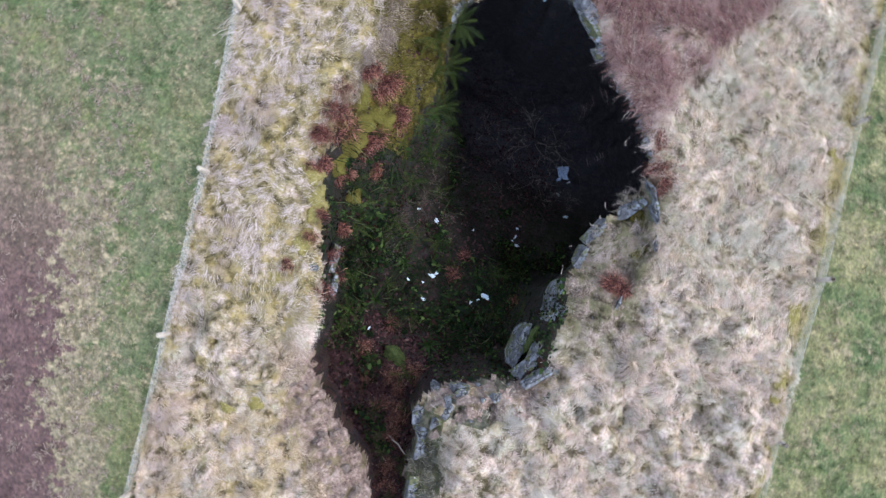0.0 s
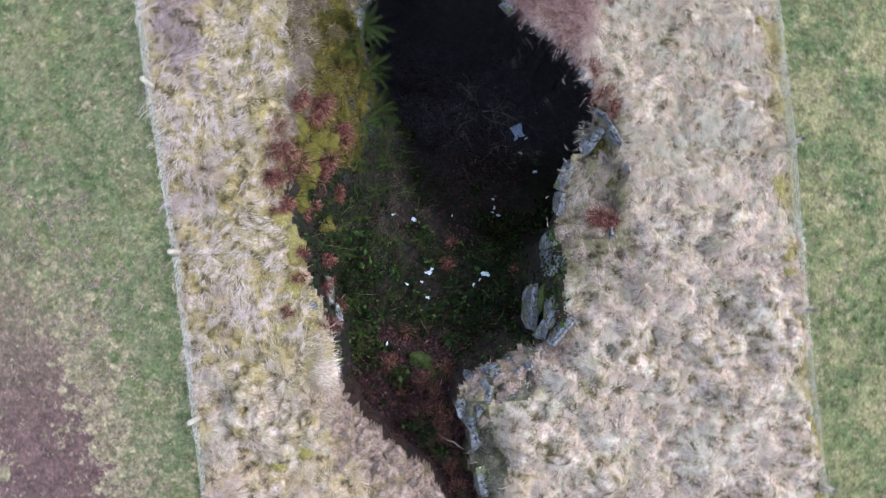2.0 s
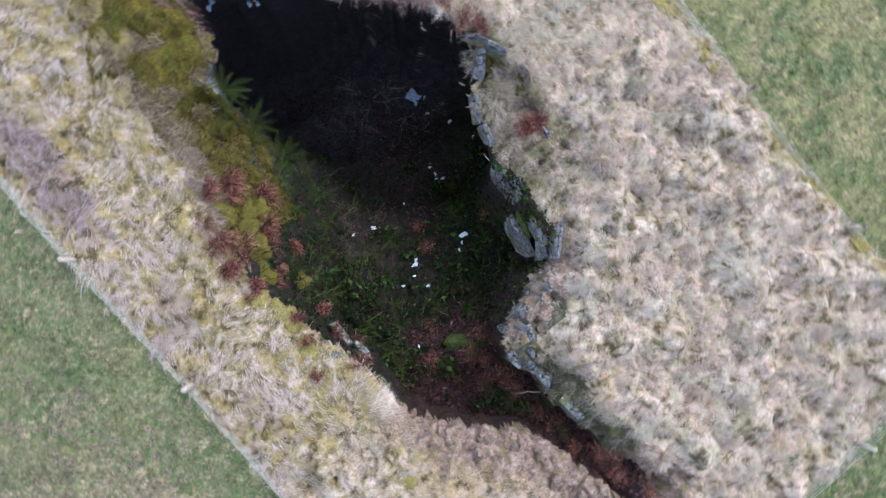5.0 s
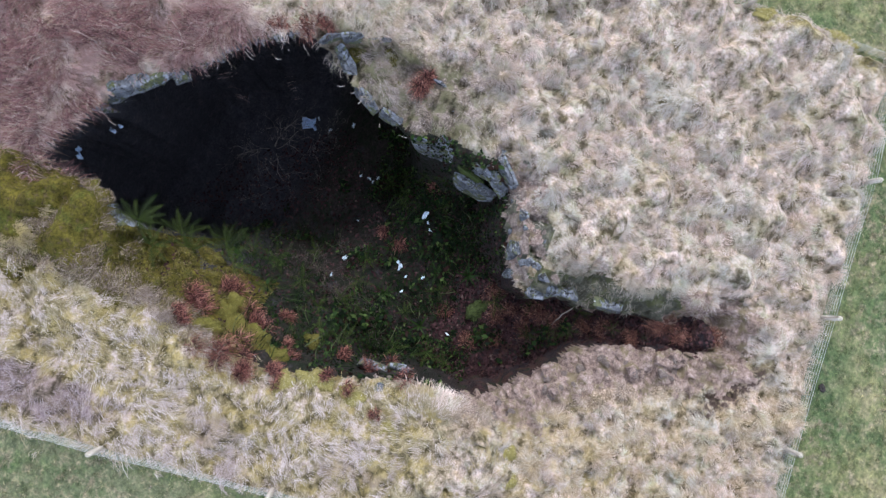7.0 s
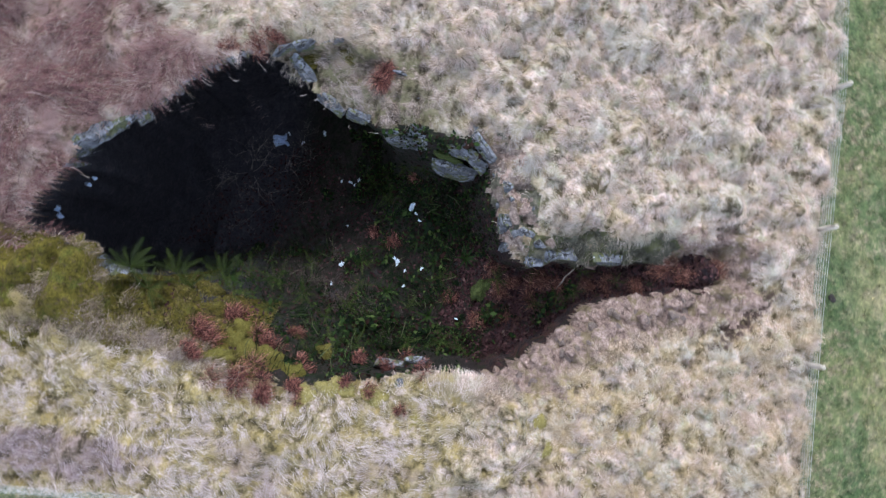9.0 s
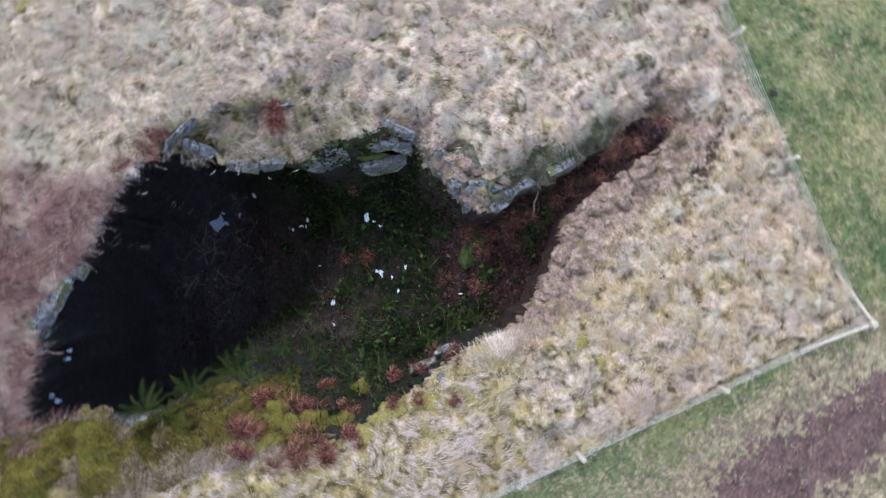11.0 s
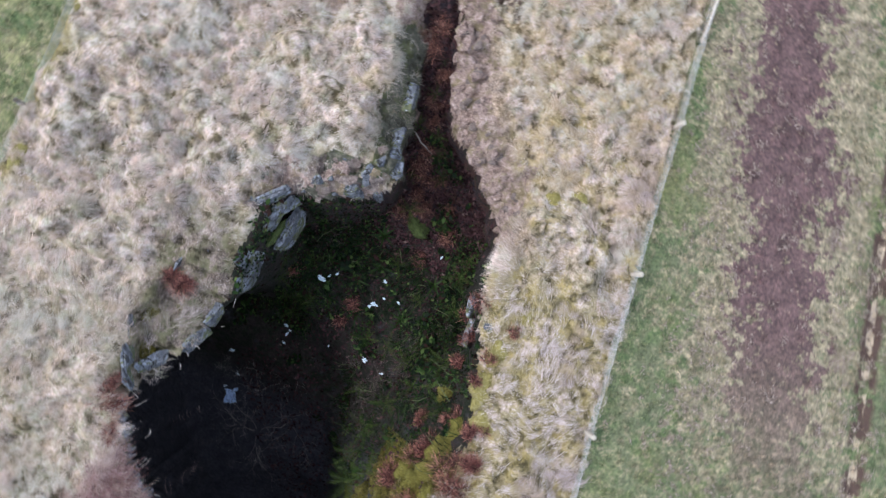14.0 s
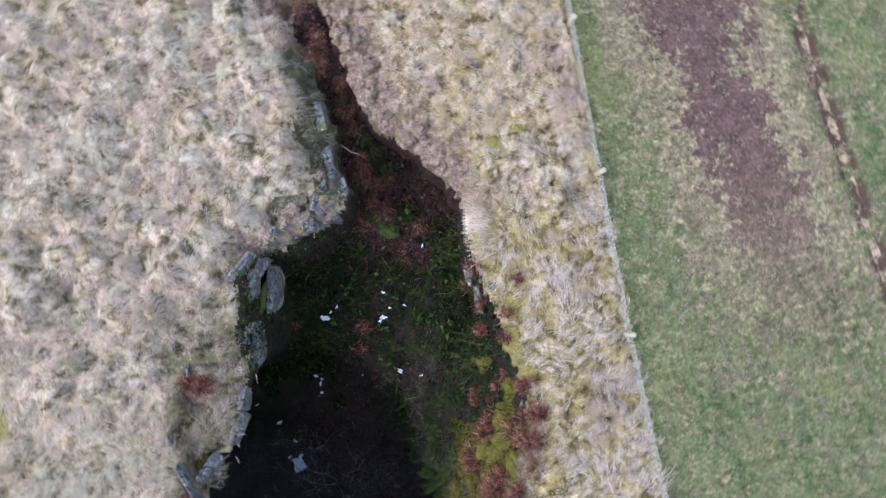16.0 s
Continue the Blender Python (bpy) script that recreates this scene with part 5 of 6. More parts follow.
FERN = "green fern with arching fronds on the mossy bank"
for k, (x, y, size, count) in enumerate(((-0.45, 5.5, 0.58, 9), (-0.85, 5.15, 0.54, 8), (-0.35, 4.75, 0.62, 10), (-0.5, 4.2, 0.62, 10), (-0.72, 4.72, 0.54, 8), (-0.7, 3.75, 0.5, 8), (-0.5, 5.1, 0.58, 9), (-0.3, 3.7, 0.45, 8))):
    z = at_ground(x, y) + (0.14 if k == 0 else 0.42)
    leafy_plant("fern", "frond", FROND_MESH, x, y, z, size, count, FERN, "fern", "ferns on the bank", k, 24, -15, 250)
for k, (x, y, size, count) in enumerate(((-1.72, 1.75, 0.45, 7), (-1.6, 1.3, 0.45, 8), (-1.45, 0.45, 0.4, 7), (-1.25, -0.95, 0.42, 7), (-1.5, 0.9, 0.4, 7), (-1.38, -0.2, 0.34, 7), (-1.3, -1.4, 0.32, 7))):
    leafy_plant("fern", "frond", FROND_MESH, x, y, at_ground(x, y) + 0.08, size, count, "small green fern on a rocky ledge", "fern", "ferns on the bank", k + 10, 20, 0)
for k, (x, y, size, count) in enumerate(((-0.95, 2.9, 0.44, 8), (-0.6, 2.35, 0.4, 8), (-1.05, 1.75, 0.38, 8), (-0.35, 3.15, 0.46, 9), (-0.7, 1.35, 0.36, 8), (0.1, 2.5, 0.38, 8), (-0.2, 1.15, 0.36, 8),
                                         (-0.85, 0.75, 0.34, 7), (0.35, 1.15, 0.34, 8), (-0.55, -0.15, 0.32, 7), (0.2, -0.75, 0.32, 7), (1.9, 0.75, 0.36, 8), (2.3, 0.9, 0.36, 8), (2.55, 1.35, 0.34, 8), (2.1, -0.2, 0.32, 7), (2.75, 0.45, 0.36, 8), (2.85, 1.0, 0.34, 8), (2.6, -0.05, 0.32, 7), (0.35, -2.0, 0.34, 8), (-0.1, -2.9, 0.3, 7), (0.75, -3.7, 0.3, 7), (0.3, -3.6, 0.28, 7), (0.55, -2.75, 0.3, 8), (0.15, -3.25, 0.28, 7), (0.62, -4.35, 0.24, 7), (-0.45, -1.9, 0.3, 8))):
    leafy_plant("fern", "frond", FROND_MESH, x, y, at_floor(x, y) + 0.3, size, count, "dark green fern among ivy on the pit's floor", "fern", "ferns in the pit", k + 60)
spots = [(1.35, -0.56), (1.34, -0.98), (0.78, 0.70), (-0.30, 0.45), (1.75, -0.35), (0.55, -0.55), (1.0, -0.1), (0.75, -1.3), (1.5, 0.55), (-0.75, -0.6)]
for k, (x, y) in enumerate(spots):
    leafy_plant("strap_fern", "leaf", STRAP_MESH, x, y, at_floor(x, y) + 0.12, 0.24 + 0.14 * random.random(), 6 + k % 4,
                "dark green strap-leaved fern on the pit's floor", "fern", "strap ferns in the pit", k + 30)


def bracken(x, y, z, size, count, seed, label, way=None):
    """A collapsed clump of dead fern: thin curled strands thrown outwards and combed the way the slope falls."""
    r = np.random.default_rng(seed)
    way = r.uniform(0, 2 * np.pi) if way is None else way
    heads = r.normal(0, 0.27, (5, 2)) * size
    k = r.integers(0, 5, count)
    az = r.uniform(0, 2 * np.pi, count)
    near = r.random(count) ** 0.7 * 0.2 * size
    xy = heads[k] + np.stack([np.cos(az), np.sin(az)], 1) * near[:, None]
    root = np.stack([xy[:, 0], xy[:, 1], r.uniform(0, 0.12, count) * size], 1)
    rise = r.uniform(0.1, 0.42, count) * size
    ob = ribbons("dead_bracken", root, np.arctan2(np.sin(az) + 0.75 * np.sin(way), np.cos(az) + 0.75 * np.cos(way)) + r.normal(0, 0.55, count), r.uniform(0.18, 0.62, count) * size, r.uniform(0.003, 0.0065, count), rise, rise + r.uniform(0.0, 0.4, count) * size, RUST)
    ob.location = (x, y, z)
    return tagged(ob, label, "dead fern", "dead bracken clumps")


for k, (x, y, size) in enumerate(((-1.56, 3.79, 0.44), (-1.2, 3.4, 0.38), (-1.64, 2.68, 0.38), (-2.17, 2.92, 0.44), (-2.36, 2.38, 0.36), (-1.84, 3.86, 0.26), (-2.3, 1.72, 0.26), (-1.4, 2.2, 0.24), (-1.9, 1.75, 0.26), (-1.7, 0.75, 0.22))):
    bracken(x, y, at_ground(x, y) + 0.18, 1.12 * size, 680, k, "rust-red clump of dead bracken on the bank", -0.4)
for k, (x, y, size) in enumerate(((-1.74, 0.12, 0.3), (-2.12, 0.42, 0.22), (-2.36, -0.25, 0.18), (-1.56, -0.25, 0.3), (-1.98, 0.85, 0.22), (-1.6, -0.6, 0.24))):
    bracken(x, y, at_ground(x, y) + 0.22, size, 260, k + 20, "small rust-red tuft of dead bracken on a ledge")
for k, (x, y, size) in enumerate(((4.15, 3.5, 0.4), (3.98, 3.95, 0.34), (4.3, 3.15, 0.3))):
    bracken(x, y, at_ground(x, y) + 0.1, size, 300, k + 80, "dull brown tuft of dead stalks on the slumped turf")
bracken(3.95, 1.08, at_ground(3.95, 1.08) + 0.1, 0.44, 900, 40, "dark red tuft of dead bracken on the slumped turf")
for k, (x, y, size) in enumerate(((0.62, -1.95, 0.36), (0.10, -2.75, 0.46), (0.3, -2.35, 0.3), (-0.7, -1.75, 0.3), (0.95, -5.3, 0.4), (0.55, -4.2, 0.26), (0.35, -3.3, 0.28), (0.9, 0.5, 0.34), (1.15, 1.0, 0.3), (-0.2, -1.1, 0.26), (2.5, 0.1, 0.3), (0.5, -2.95, 0.36), (0.68, -4.75, 0.34), (0.85, -5.65, 0.32), (0.45, -3.9, 0.3), (1.15, -6.2, 0.3), (0.1, -2.1, 0.34), (-0.5, -2.3, 0.3))):
    bracken(x, y, at_floor(x, y) + 0.12, size, 340, k + 50, "orange-brown dead bracken on the pit's floor").data.materials[0] = RUST_FLOOR if y < -1.4 else RUST


for k, (x, y, size) in enumerate(((-1.78, 4.55, 0.34), (-1.95, 4.1, 0.26))):
    tuft = bracken(x, y, at_ground(x, y) + 0.12, size, 420, k + 90, "grey-mauve tuft of dead heather on the bank's edge")
    tuft.data.materials[0] = STRAW


# small leaves of ivy and bramble over the floor's southern half
def undergrowth():
    q = np.concatenate([scatter((-1.9, -3.6), (4.0, 4.6), 400), scatter((2.2, -0.6), (3.6, 1.8), 420), scatter((0.8, -2.1), (3.0, -0.6), 450), scatter((-2.2, -1.9), (-0.9, 1.3), 450)])
    d, _ = rim_distance(q[:, 0], q[:, 1])
    dark = (q[:, 0] > 0.5) & (q[:, 1] > 0.6) & (q[:, 1] - 0.5 * q[:, 0] > 0.35) & ~((q[:, 0] > 1.9) & (q[:, 1] < 1.9))
    thick = vnoise(q[:, 0], q[:, 1], 0.5, 50) + 0.5 * vnoise(q[:, 0], q[:, 1], 0.2, 51)
    slope = ((q[:, 0] > 2.2) & (q[:, 1] < 1.8) & (q[:, 1] > -0.6)) | ((q[:, 0] > 0.8) & (q[:, 1] < -0.6) & (q[:, 1] > -2.1)) | ((q[:, 0] < -0.9) & (q[:, 1] < 1.3) & (q[:, 1] > -1.9))
    thick = np.where(slope, np.maximum(thick, 0.16 + 0.2 * vnoise(q[:, 0], q[:, 1], 0.15, 53)), thick)
    keep = (d > np.where(q[:, 1] > 3.0, 1.2, np.where((q[:, 0] > 1.8) & (q[:, 1] < 2.2) & (q[:, 1] > -0.6), -0.95, np.where(slope, 0.03, 0.1)))) & (thick > np.where(dark, 0.8, np.where((q[:, 1] > 2.2) | (q[:, 0] < -1.2), -0.2, np.where(slope, 0.05, np.where(q[:, 1] > -0.6, -0.05, 0.15))))) & ((q[:, 1] > -1.4) | slope | (thick > 0.25))
    q, thick = q[keep], thick[keep]
    n = len(q)
    z = floor_z(q[:, 0], q[:, 1]) + np.clip(thick + 0.1, 0, 1) * rng.uniform(0.05, 0.6, n)
    size = rng.uniform(0.02, 0.05, n) * (1 + 0.9 * (vnoise(q[:, 0], q[:, 1], 0.3, 52) > 0.25))
    az, tip = rng.uniform(0, 2 * np.pi, n), rng.normal(0, 0.35, (n, 2))
    a = np.stack([np.cos(az), np.sin(az), tip[:, 0]], 1) * size[:, None]
    b = np.stack([-np.sin(az), np.cos(az), tip[:, 1]], 1) * size[:, None] * 0.55
    c = np.stack([q[:, 0], q[:, 1], z], 1)
    V = np.stack([c - a, c + b, c + a, c - b], 1).reshape(-1, 3)
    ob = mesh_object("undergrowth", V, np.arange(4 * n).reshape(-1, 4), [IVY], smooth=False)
    return tagged(ob, "dark green ivy and bramble leaves covering the pit's floor", "undergrowth", kind="stuff")


undergrowth()

# dead leaves over the rest of the floor
q = np.concatenate([scatter((-2.2, -6.0), (4.2, 7.2), 260), scatter((-1.8, -6.2), (1.2, -0.8), 300)])
d, _ = rim_distance(q[:, 0], q[:, 1])
q = q[(d > np.where(q[:, 1] < -0.8, 0.07, 0.25)) & ((q[:, 1] + 0.6 * vnoise(q[:, 0], q[:, 1], 0.5, 64) < -0.8) | (rng.random(len(q)) < 0.35))]
n = len(q)
az, size = rng.uniform(0, 2 * np.pi, n), rng.uniform(0.02, 0.06, n)
a = np.stack([np.cos(az), np.sin(az), rng.normal(0, 0.4, n)], 1) * size[:, None]
b = np.stack([-np.sin(az), np.cos(az), rng.normal(0, 0.4, n)], 1) * size[:, None] * 0.5
c = np.stack([q[:, 0], q[:, 1], floor_z(q[:, 0], q[:, 1]) + rng.uniform(0.01, 0.08, n)], 1)
dead_leaves = mesh_object("leaf_litter", np.stack([c - a, c + b, c + a, c - b], 1).reshape(-1, 3), np.arange(4 * n).reshape(-1, 4), [LITTER], smooth=False)
tagged(dead_leaves, "dark brown leaf litter scattered over the pit's floor", "leaf litter", kind="stuff")

# long dark blades drooping over the floor and the foot of the bank
q = scatter((-2.2, -2.2), (3.2, 4.6), 125)
d, _ = rim_distance(q[:, 0], q[:, 1])
dark = (q[:, 0] > 0.6) & (q[:, 1] > 0.6) & (q[:, 1] - 0.5 * q[:, 0] > 0.35)
q = q[(d > np.where(q[:, 1] > 3.0, 1.3, np.where(q[:, 0] < -0.8, 0.15, 0.35))) & ~dark & ((q[:, 1] < 3.5) | (q[:, 0] < 0.3)) & (vnoise(q[:, 0], q[:, 1], 0.45, 60) > np.where((q[:, 0] < 0.4) & (q[:, 1] > 2.2) | (q[:, 0] < -1.2), -0.45, 0.05)) & ((q[:, 1] > -1.3) | (vnoise(q[:, 0], q[:, 1], 0.3, 61) > 0.4))]
n = len(q)
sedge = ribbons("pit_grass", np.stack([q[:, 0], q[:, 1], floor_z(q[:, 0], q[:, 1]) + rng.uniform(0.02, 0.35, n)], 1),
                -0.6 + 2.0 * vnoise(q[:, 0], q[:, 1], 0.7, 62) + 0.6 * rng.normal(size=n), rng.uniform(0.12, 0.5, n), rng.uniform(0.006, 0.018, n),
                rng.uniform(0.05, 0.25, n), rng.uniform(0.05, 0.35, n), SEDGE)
tagged(sedge, "long dark green grass drooping over the pit's floor", "grass", kind="stuff")

# rough fuzz on the mossy bank and hummocks
q = scatter((-2.5, 2.4), (0.1, 8.2), 1500)
d, fall = rim_distance(q[:, 0], q[:, 1])
bank = (d > -0.05) & (fall > 1.0) & (d < 1.2) & (q[:, 1] + 0.5 * vnoise(q[:, 0], q[:, 1], 0.6, 14) > 2.6)
humm = (d < 0.0) & (q[:, 0] > -1.7) & (q[:, 1] > 5.0)
q = q[(bank | humm) & (vnoise(q[:, 0], q[:, 1], 0.3, 63) > -0.35)]
n = len(q)
fuzz = ribbons("moss_fuzz", np.stack([q[:, 0], q[:, 1], ground_z(q[:, 0], q[:, 1]) + rng.uniform(0.0, 0.09, n)], 1), 0.5 + 1.6 * rng.normal(size=n),
               rng.uniform(0.03, 0.12, n), rng.uniform(0.006, 0.014, n), rng.uniform(0.0, 0.05, n), rng.uniform(0.0, 0.08, n), OLIVE)
tagged(fuzz, "rough olive-yellow moss and short dead blades on the bank", "moss", kind="stuff")
# dead brown grass over the mossy hummocks and along the bank's upper edge
q = scatter((-2.4, 2.9), (0.3, 8.4), 2000)
d, fall = rim_distance(q[:, 0], q[:, 1])
crown = (d < -0.02) & (q[:, 0] > -1.9) & (q[:, 1] > 5.0)
brow = (d > -0.25) & (d < 0.2) & (q[:, 1] < 5.4)
q = q[(crown | brow) & (vnoise(q[:, 0], q[:, 1], 0.4, 65) + 0.5 * vnoise(q[:, 0], q[:, 1], 0.15, 66) > np.where(crown, -0.25, -0.05))]
n = len(q)
hair = ribbons("hummock_grass", np.stack([q[:, 0], q[:, 1], ground_z(q[:, 0], q[:, 1]) + rng.uniform(0.04, 0.2, n)], 1), -0.4 + 1.3 * vnoise(q[:, 0], q[:, 1], 0.5, 67) + 0.7 * rng.normal(size=n),
               rng.uniform(0.06, 0.2, n), rng.uniform(0.003, 0.007, n), rng.uniform(0.01, 0.07, n), rng.uniform(0.02, 0.15, n), BROWN_HAIR)
tagged(hair, "dead brown grass trailing over mossy hummocks", "grass", kind="stuff")
# ---------------------------------------------------------------- fences
def bars(name, ends, radius, material, sides=3):
    """Straight thin bars, one for each pair of ends, as one mesh."""
    ends = np.asarray(ends, float)
    A, B = ends[:, 0], ends[:, 1]
    n = len(A)
    radius = np.broadcast_to(np.asarray(radius, float), (n,))
    d = B - A
    d = d / np.linalg.norm(d, axis=1)[:, None]
    ref = np.where(np.abs(d[:, 2:3]) > 0.9, np.array([[1.0, 0, 0]]), np.array([[0, 0, 1.0]]))
    u = np.cross(d, ref)
    u /= np.linalg.norm(u, axis=1)[:, None]
    v = np.cross(d, u)
    rings = []
    for base in (A, B):
        for k in range(sides):
            t = 2 * np.pi * k / sides
            rings.append(base + radius[:, None] * (u * np.cos(t) + v * np.sin(t)))
    V = np.stack(rings, 1).reshape(-1, 3)
    quads = np.array([[k, (k + 1) % sides, sides + (k + 1) % sides, sides + k] for k in range(sides)])
    F = (np.arange(n)[:, None, None] * 2 * sides + quads[None]).reshape(-1, 4)
    return mesh_object(name, V, F, [material])


def tube(name, points, radius, material, sides=4):
    """One bent round bar through the points."""
    bm = bmesh.new()
    rings = []
    for k, p in enumerate(points):
        d = (points[min(k + 1, len(points) - 1)] - points[max(k - 1, 0)]).normalized()
        u = d.cross(Vector((0, 0, 1)) if abs(d.z) < 0.9 else Vector((1, 0, 0))).normalized()
        v = d.cross(u)
        rings.append([bm.verts.new(p + radius * (u * math.cos(2 * math.pi * i / sides) + v * math.sin(2 * math.pi * i / sides))) for i in range(sides)])
    for a, b in zip(rings, rings[1:]):
        for i in range(sides):
            bm.faces.new((a[i], a[(i + 1) % sides], b[(i + 1) % sides], b[i]))
    bm.faces.new(rings[0][::-1])
    bm.faces.new(rings[-1])
    return part(name, bm, material, None)


def post_mesh(height, radius, seed):
    """A rough round post with a chamfered, slightly slanted top."""
    r = random.Random(seed)
    bm = bmesh.new()
    rings = []
    for z, k in ((-0.3, 1.0), (0.3, 1.02), (0.5, 0.97), (height - 0.03, 0.95), (height, 0.7)):
        rings.append([bm.verts.new((math.cos(2 * math.pi * i / 12) * radius * k * r.uniform(0.93, 1.06), math.sin(2 * math.pi * i / 12) * radius * k * r.uniform(0.93, 1.06),
                                    z + (0.02 * math.cos(2 * math.pi * i / 12) if z > 0.6 else 0))) for i in range(12)])
    for a, b in zip(rings, rings[1:]):
        for i in range(12):
            bm.faces.new((a[i], a[(i + 1) % 12], b[(i + 1) % 12], b[i]))
    bm.faces.new(rings[-1])
    return bm


def fence(points, label, heavy=(), tall=1.0):
    """Posts with stock netting and a line wire between them."""
    base = tagged(new("fence"), label, "fence", "fences round the pit")
    top = []
    for k, (x, y) in enumerate(points):
        z = at_ground(x, y)
        big = k in heavy
        ob = part("corner_post" if big else "post", post_mesh(0.58 if big else 0.5 * tall + 0.03, 0.085 if big else 0.05, k + int(10 * x)), WOOD, base, "thick weathered corner post" if big else "")
        ob.matrix_basis = pose(x, y, z, random.uniform(-3, 3), random.uniform(-3, 3), random.uniform(0, 90))
        top.append(Vector((x, y, z)))
    for a, b in zip(top, top[1:]):
        run = b - a
        n = int(run.length / 0.15)
        lines, stays = [], []
        heights = [tall * h for h in (0.04, 0.10, 0.17, 0.25, 0.33)]
        sag = [0.02 * math.sin(math.pi * i / 8) for i in range(9)]
        for h in heights:
            for i in range(8):
                lines.append((a + run * (i / 8) + Vector((0, 0, h - sag[i])), a + run * ((i + 1) / 8) + Vector((0, 0, h - sag[i + 1]))))
        for i in range(1, n):
            p = a + run * (i / n)
            stays.append((p + Vector((0, 0, 0.05)), p + Vector((random.uniform(-0.01, 0.01), 0, 0.32 * tall))))
        net = bars("netting", lines + stays, 0.0036, WIRE)
        net.parent = base
        tagged(net, "sagging galvanised stock netting")
        wire = tube("line_wire", [a + run * (i / 8) + Vector((0, 0, 0.4 * tall - sag[i])) for i in range(9)], 0.0035, WIRE)
        wire.parent = base
    return base


def strut(parent, foot, head):
    ob = bars("strut", [(Vector(foot), Vector(head))], 0.034, WOOD, 10)
    ob.parent = parent
    return tagged(ob, "slanting timber strut")


west_line = [(-3.97, -8.16), (-4.11, -5.10), (-4.20, -2.06), (-4.39, 1.1), (-4.58, 4.3), (-4.77, 7.5), (-4.96, 10.7), (-5.15, 13.9), (-5.25, 16.2)]
south_line = [(-3.90, -8.17), (-0.50, -8.02), (2.16, -7.94), (4.95, -7.86), (7.5, -7.78)]
east_line = [(7.56, -7.72), (7.60, -4.6), (7.66, -1.15), (7.74, 2.1), (7.86, 5.4), (7.98, 8.7), (8.10, 12.0), (8.24, 16.2)]
fw = fence(west_line, "weathered post and stock-netting fence beside worn pasture", (0,))
fs = fence(south_line, "weathered post and stock-netting fence across green pasture")
fe = fence(east_line, "weathered post and stock-netting fence beside mossy grass", (0,), 0.68)
strut(fw, (-4.04, -6.85, 0.06), (-3.98, -8.1, 0.42))
strut(fs, (-2.85, -8.12, 0.06), (-3.85, -8.17, 0.42))

# dead grass caught along the wire
line = []
for pts in (west_line, south_line, east_line):
    for (ax, ay), (bx, by) in zip(pts, pts[1:]):
        k = int(math.hypot(bx - ax, by - ay) * 240)
        t = rng.random(k)
        line.append(np.stack([ax + (bx - ax) * t, ay + (by - ay) * t], 1) + rng.normal(0, 0.045, (k, 2)))
line = np.concatenate(line)
line = line[line[:, 1] < 10.5]
n = len(line)
caught = ribbons("fence_grass", np.stack([line[:, 0], line[:, 1], ground_z(line[:, 0], line[:, 1]) + rng.uniform(0, 0.22, n)], 1), rng.uniform(0, 2 * np.pi, n),
                 rng.uniform(0.03, 0.12, n), rng.uniform(0.003, 0.007, n), rng.uniform(0.02, 0.1, n), rng.uniform(0, 0.1, n), DRY)
tagged(caught, "bleached grass caught along the fence wire", "grass", kind="stuff")


# ---------------------------------------------------------------- shrubs, roots, sticks
def branch_lines(r, start, way, length, depth, out, radius):
    """Forking, wandering branches as short bars with tapering radii."""
    p, w = Vector(start), Vector(way).normalized()
    steps = 5
    for k in range(steps):
        w = (w + Vector((r.gauss(0, 0.22), r.gauss(0, 0.22), r.gauss(0, 0.16)))).normalized()
        q = p + w * length / steps
        out.append((p.copy(), q.copy(), radius * (1 - 0.5 * k / steps)))
        p = q
        if depth and k >= 1:
            for _ in range(r.choice((1, 1, 2))):
                side = (w + Vector((r.gauss(0, 0.8), r.gauss(0, 0.8), r.gauss(0, 0.4)))).normalized()
                branch_lines(r, p, side, length * r.uniform(0.4, 0.65), depth - 1, out, radius * 0.55)


def bare_shrub(x, y, z, size, stems, seed, label, thick=0.011, lift=0.8, bark=None):
    r = random.Random(seed)
    base = tagged(new("bare_shrub"), label, "shrub", "leafless shrubs in the pit")
    base.location = (x, y, z)
    for k in range(stems):
        lines = []
        a = 2 * math.pi * (k + r.random()) / stems
        branch_lines(r, (0.05 * math.cos(a), 0.05 * math.sin(a), -0.1), (math.cos(a), math.sin(a), lift), size, 2, lines, thick)
        ob = bars("stem", [(a_, b_) for a_, b_, _ in lines], [max(0.0025, w) for _, _, w in lines], bark or TWIG, 3)
        ob.parent = base
    return base


bare_shrub(2.6, 5.2, at_floor(2.6, 5.2), 1.1, 6, 1, "leafless grey shrub on the pit's dark floor", 0.011)
bare_shrub(1.7, 4.6, at_floor(1.7, 4.6), 0.9, 4, 2, "leafless grey shrub on the pit's dark floor", 0.007)
bare_shrub(2.3, 3.5, at_floor(2.3, 3.5), 0.8, 4, 3, "leafless grey shrub on the pit's dark floor", 0.006)
bare_shrub(3.3, 3.7, at_floor(3.3, 3.7), 0.8, 4, 4, "leafless grey shrub on the pit's dark floor", 0.006)
for k, (x, y, size) in enumerate(((-0.45, 1.9, 0.6), (-0.8, 1.2, 0.55), (0.05, 1.6, 0.55), (-0.4, 2.6, 0.55), (1.95, -1.05, 0.4), (-0.85, 2.1, 0.5), (-1.1, 0.5, 0.4))):
    bare_shrub(x, y, at_floor(x, y) + 0.1, size, 5, k + 5, "tangle of thin bare bramble stems over green leaves", 0.006, 0.9, BRAMBLE)


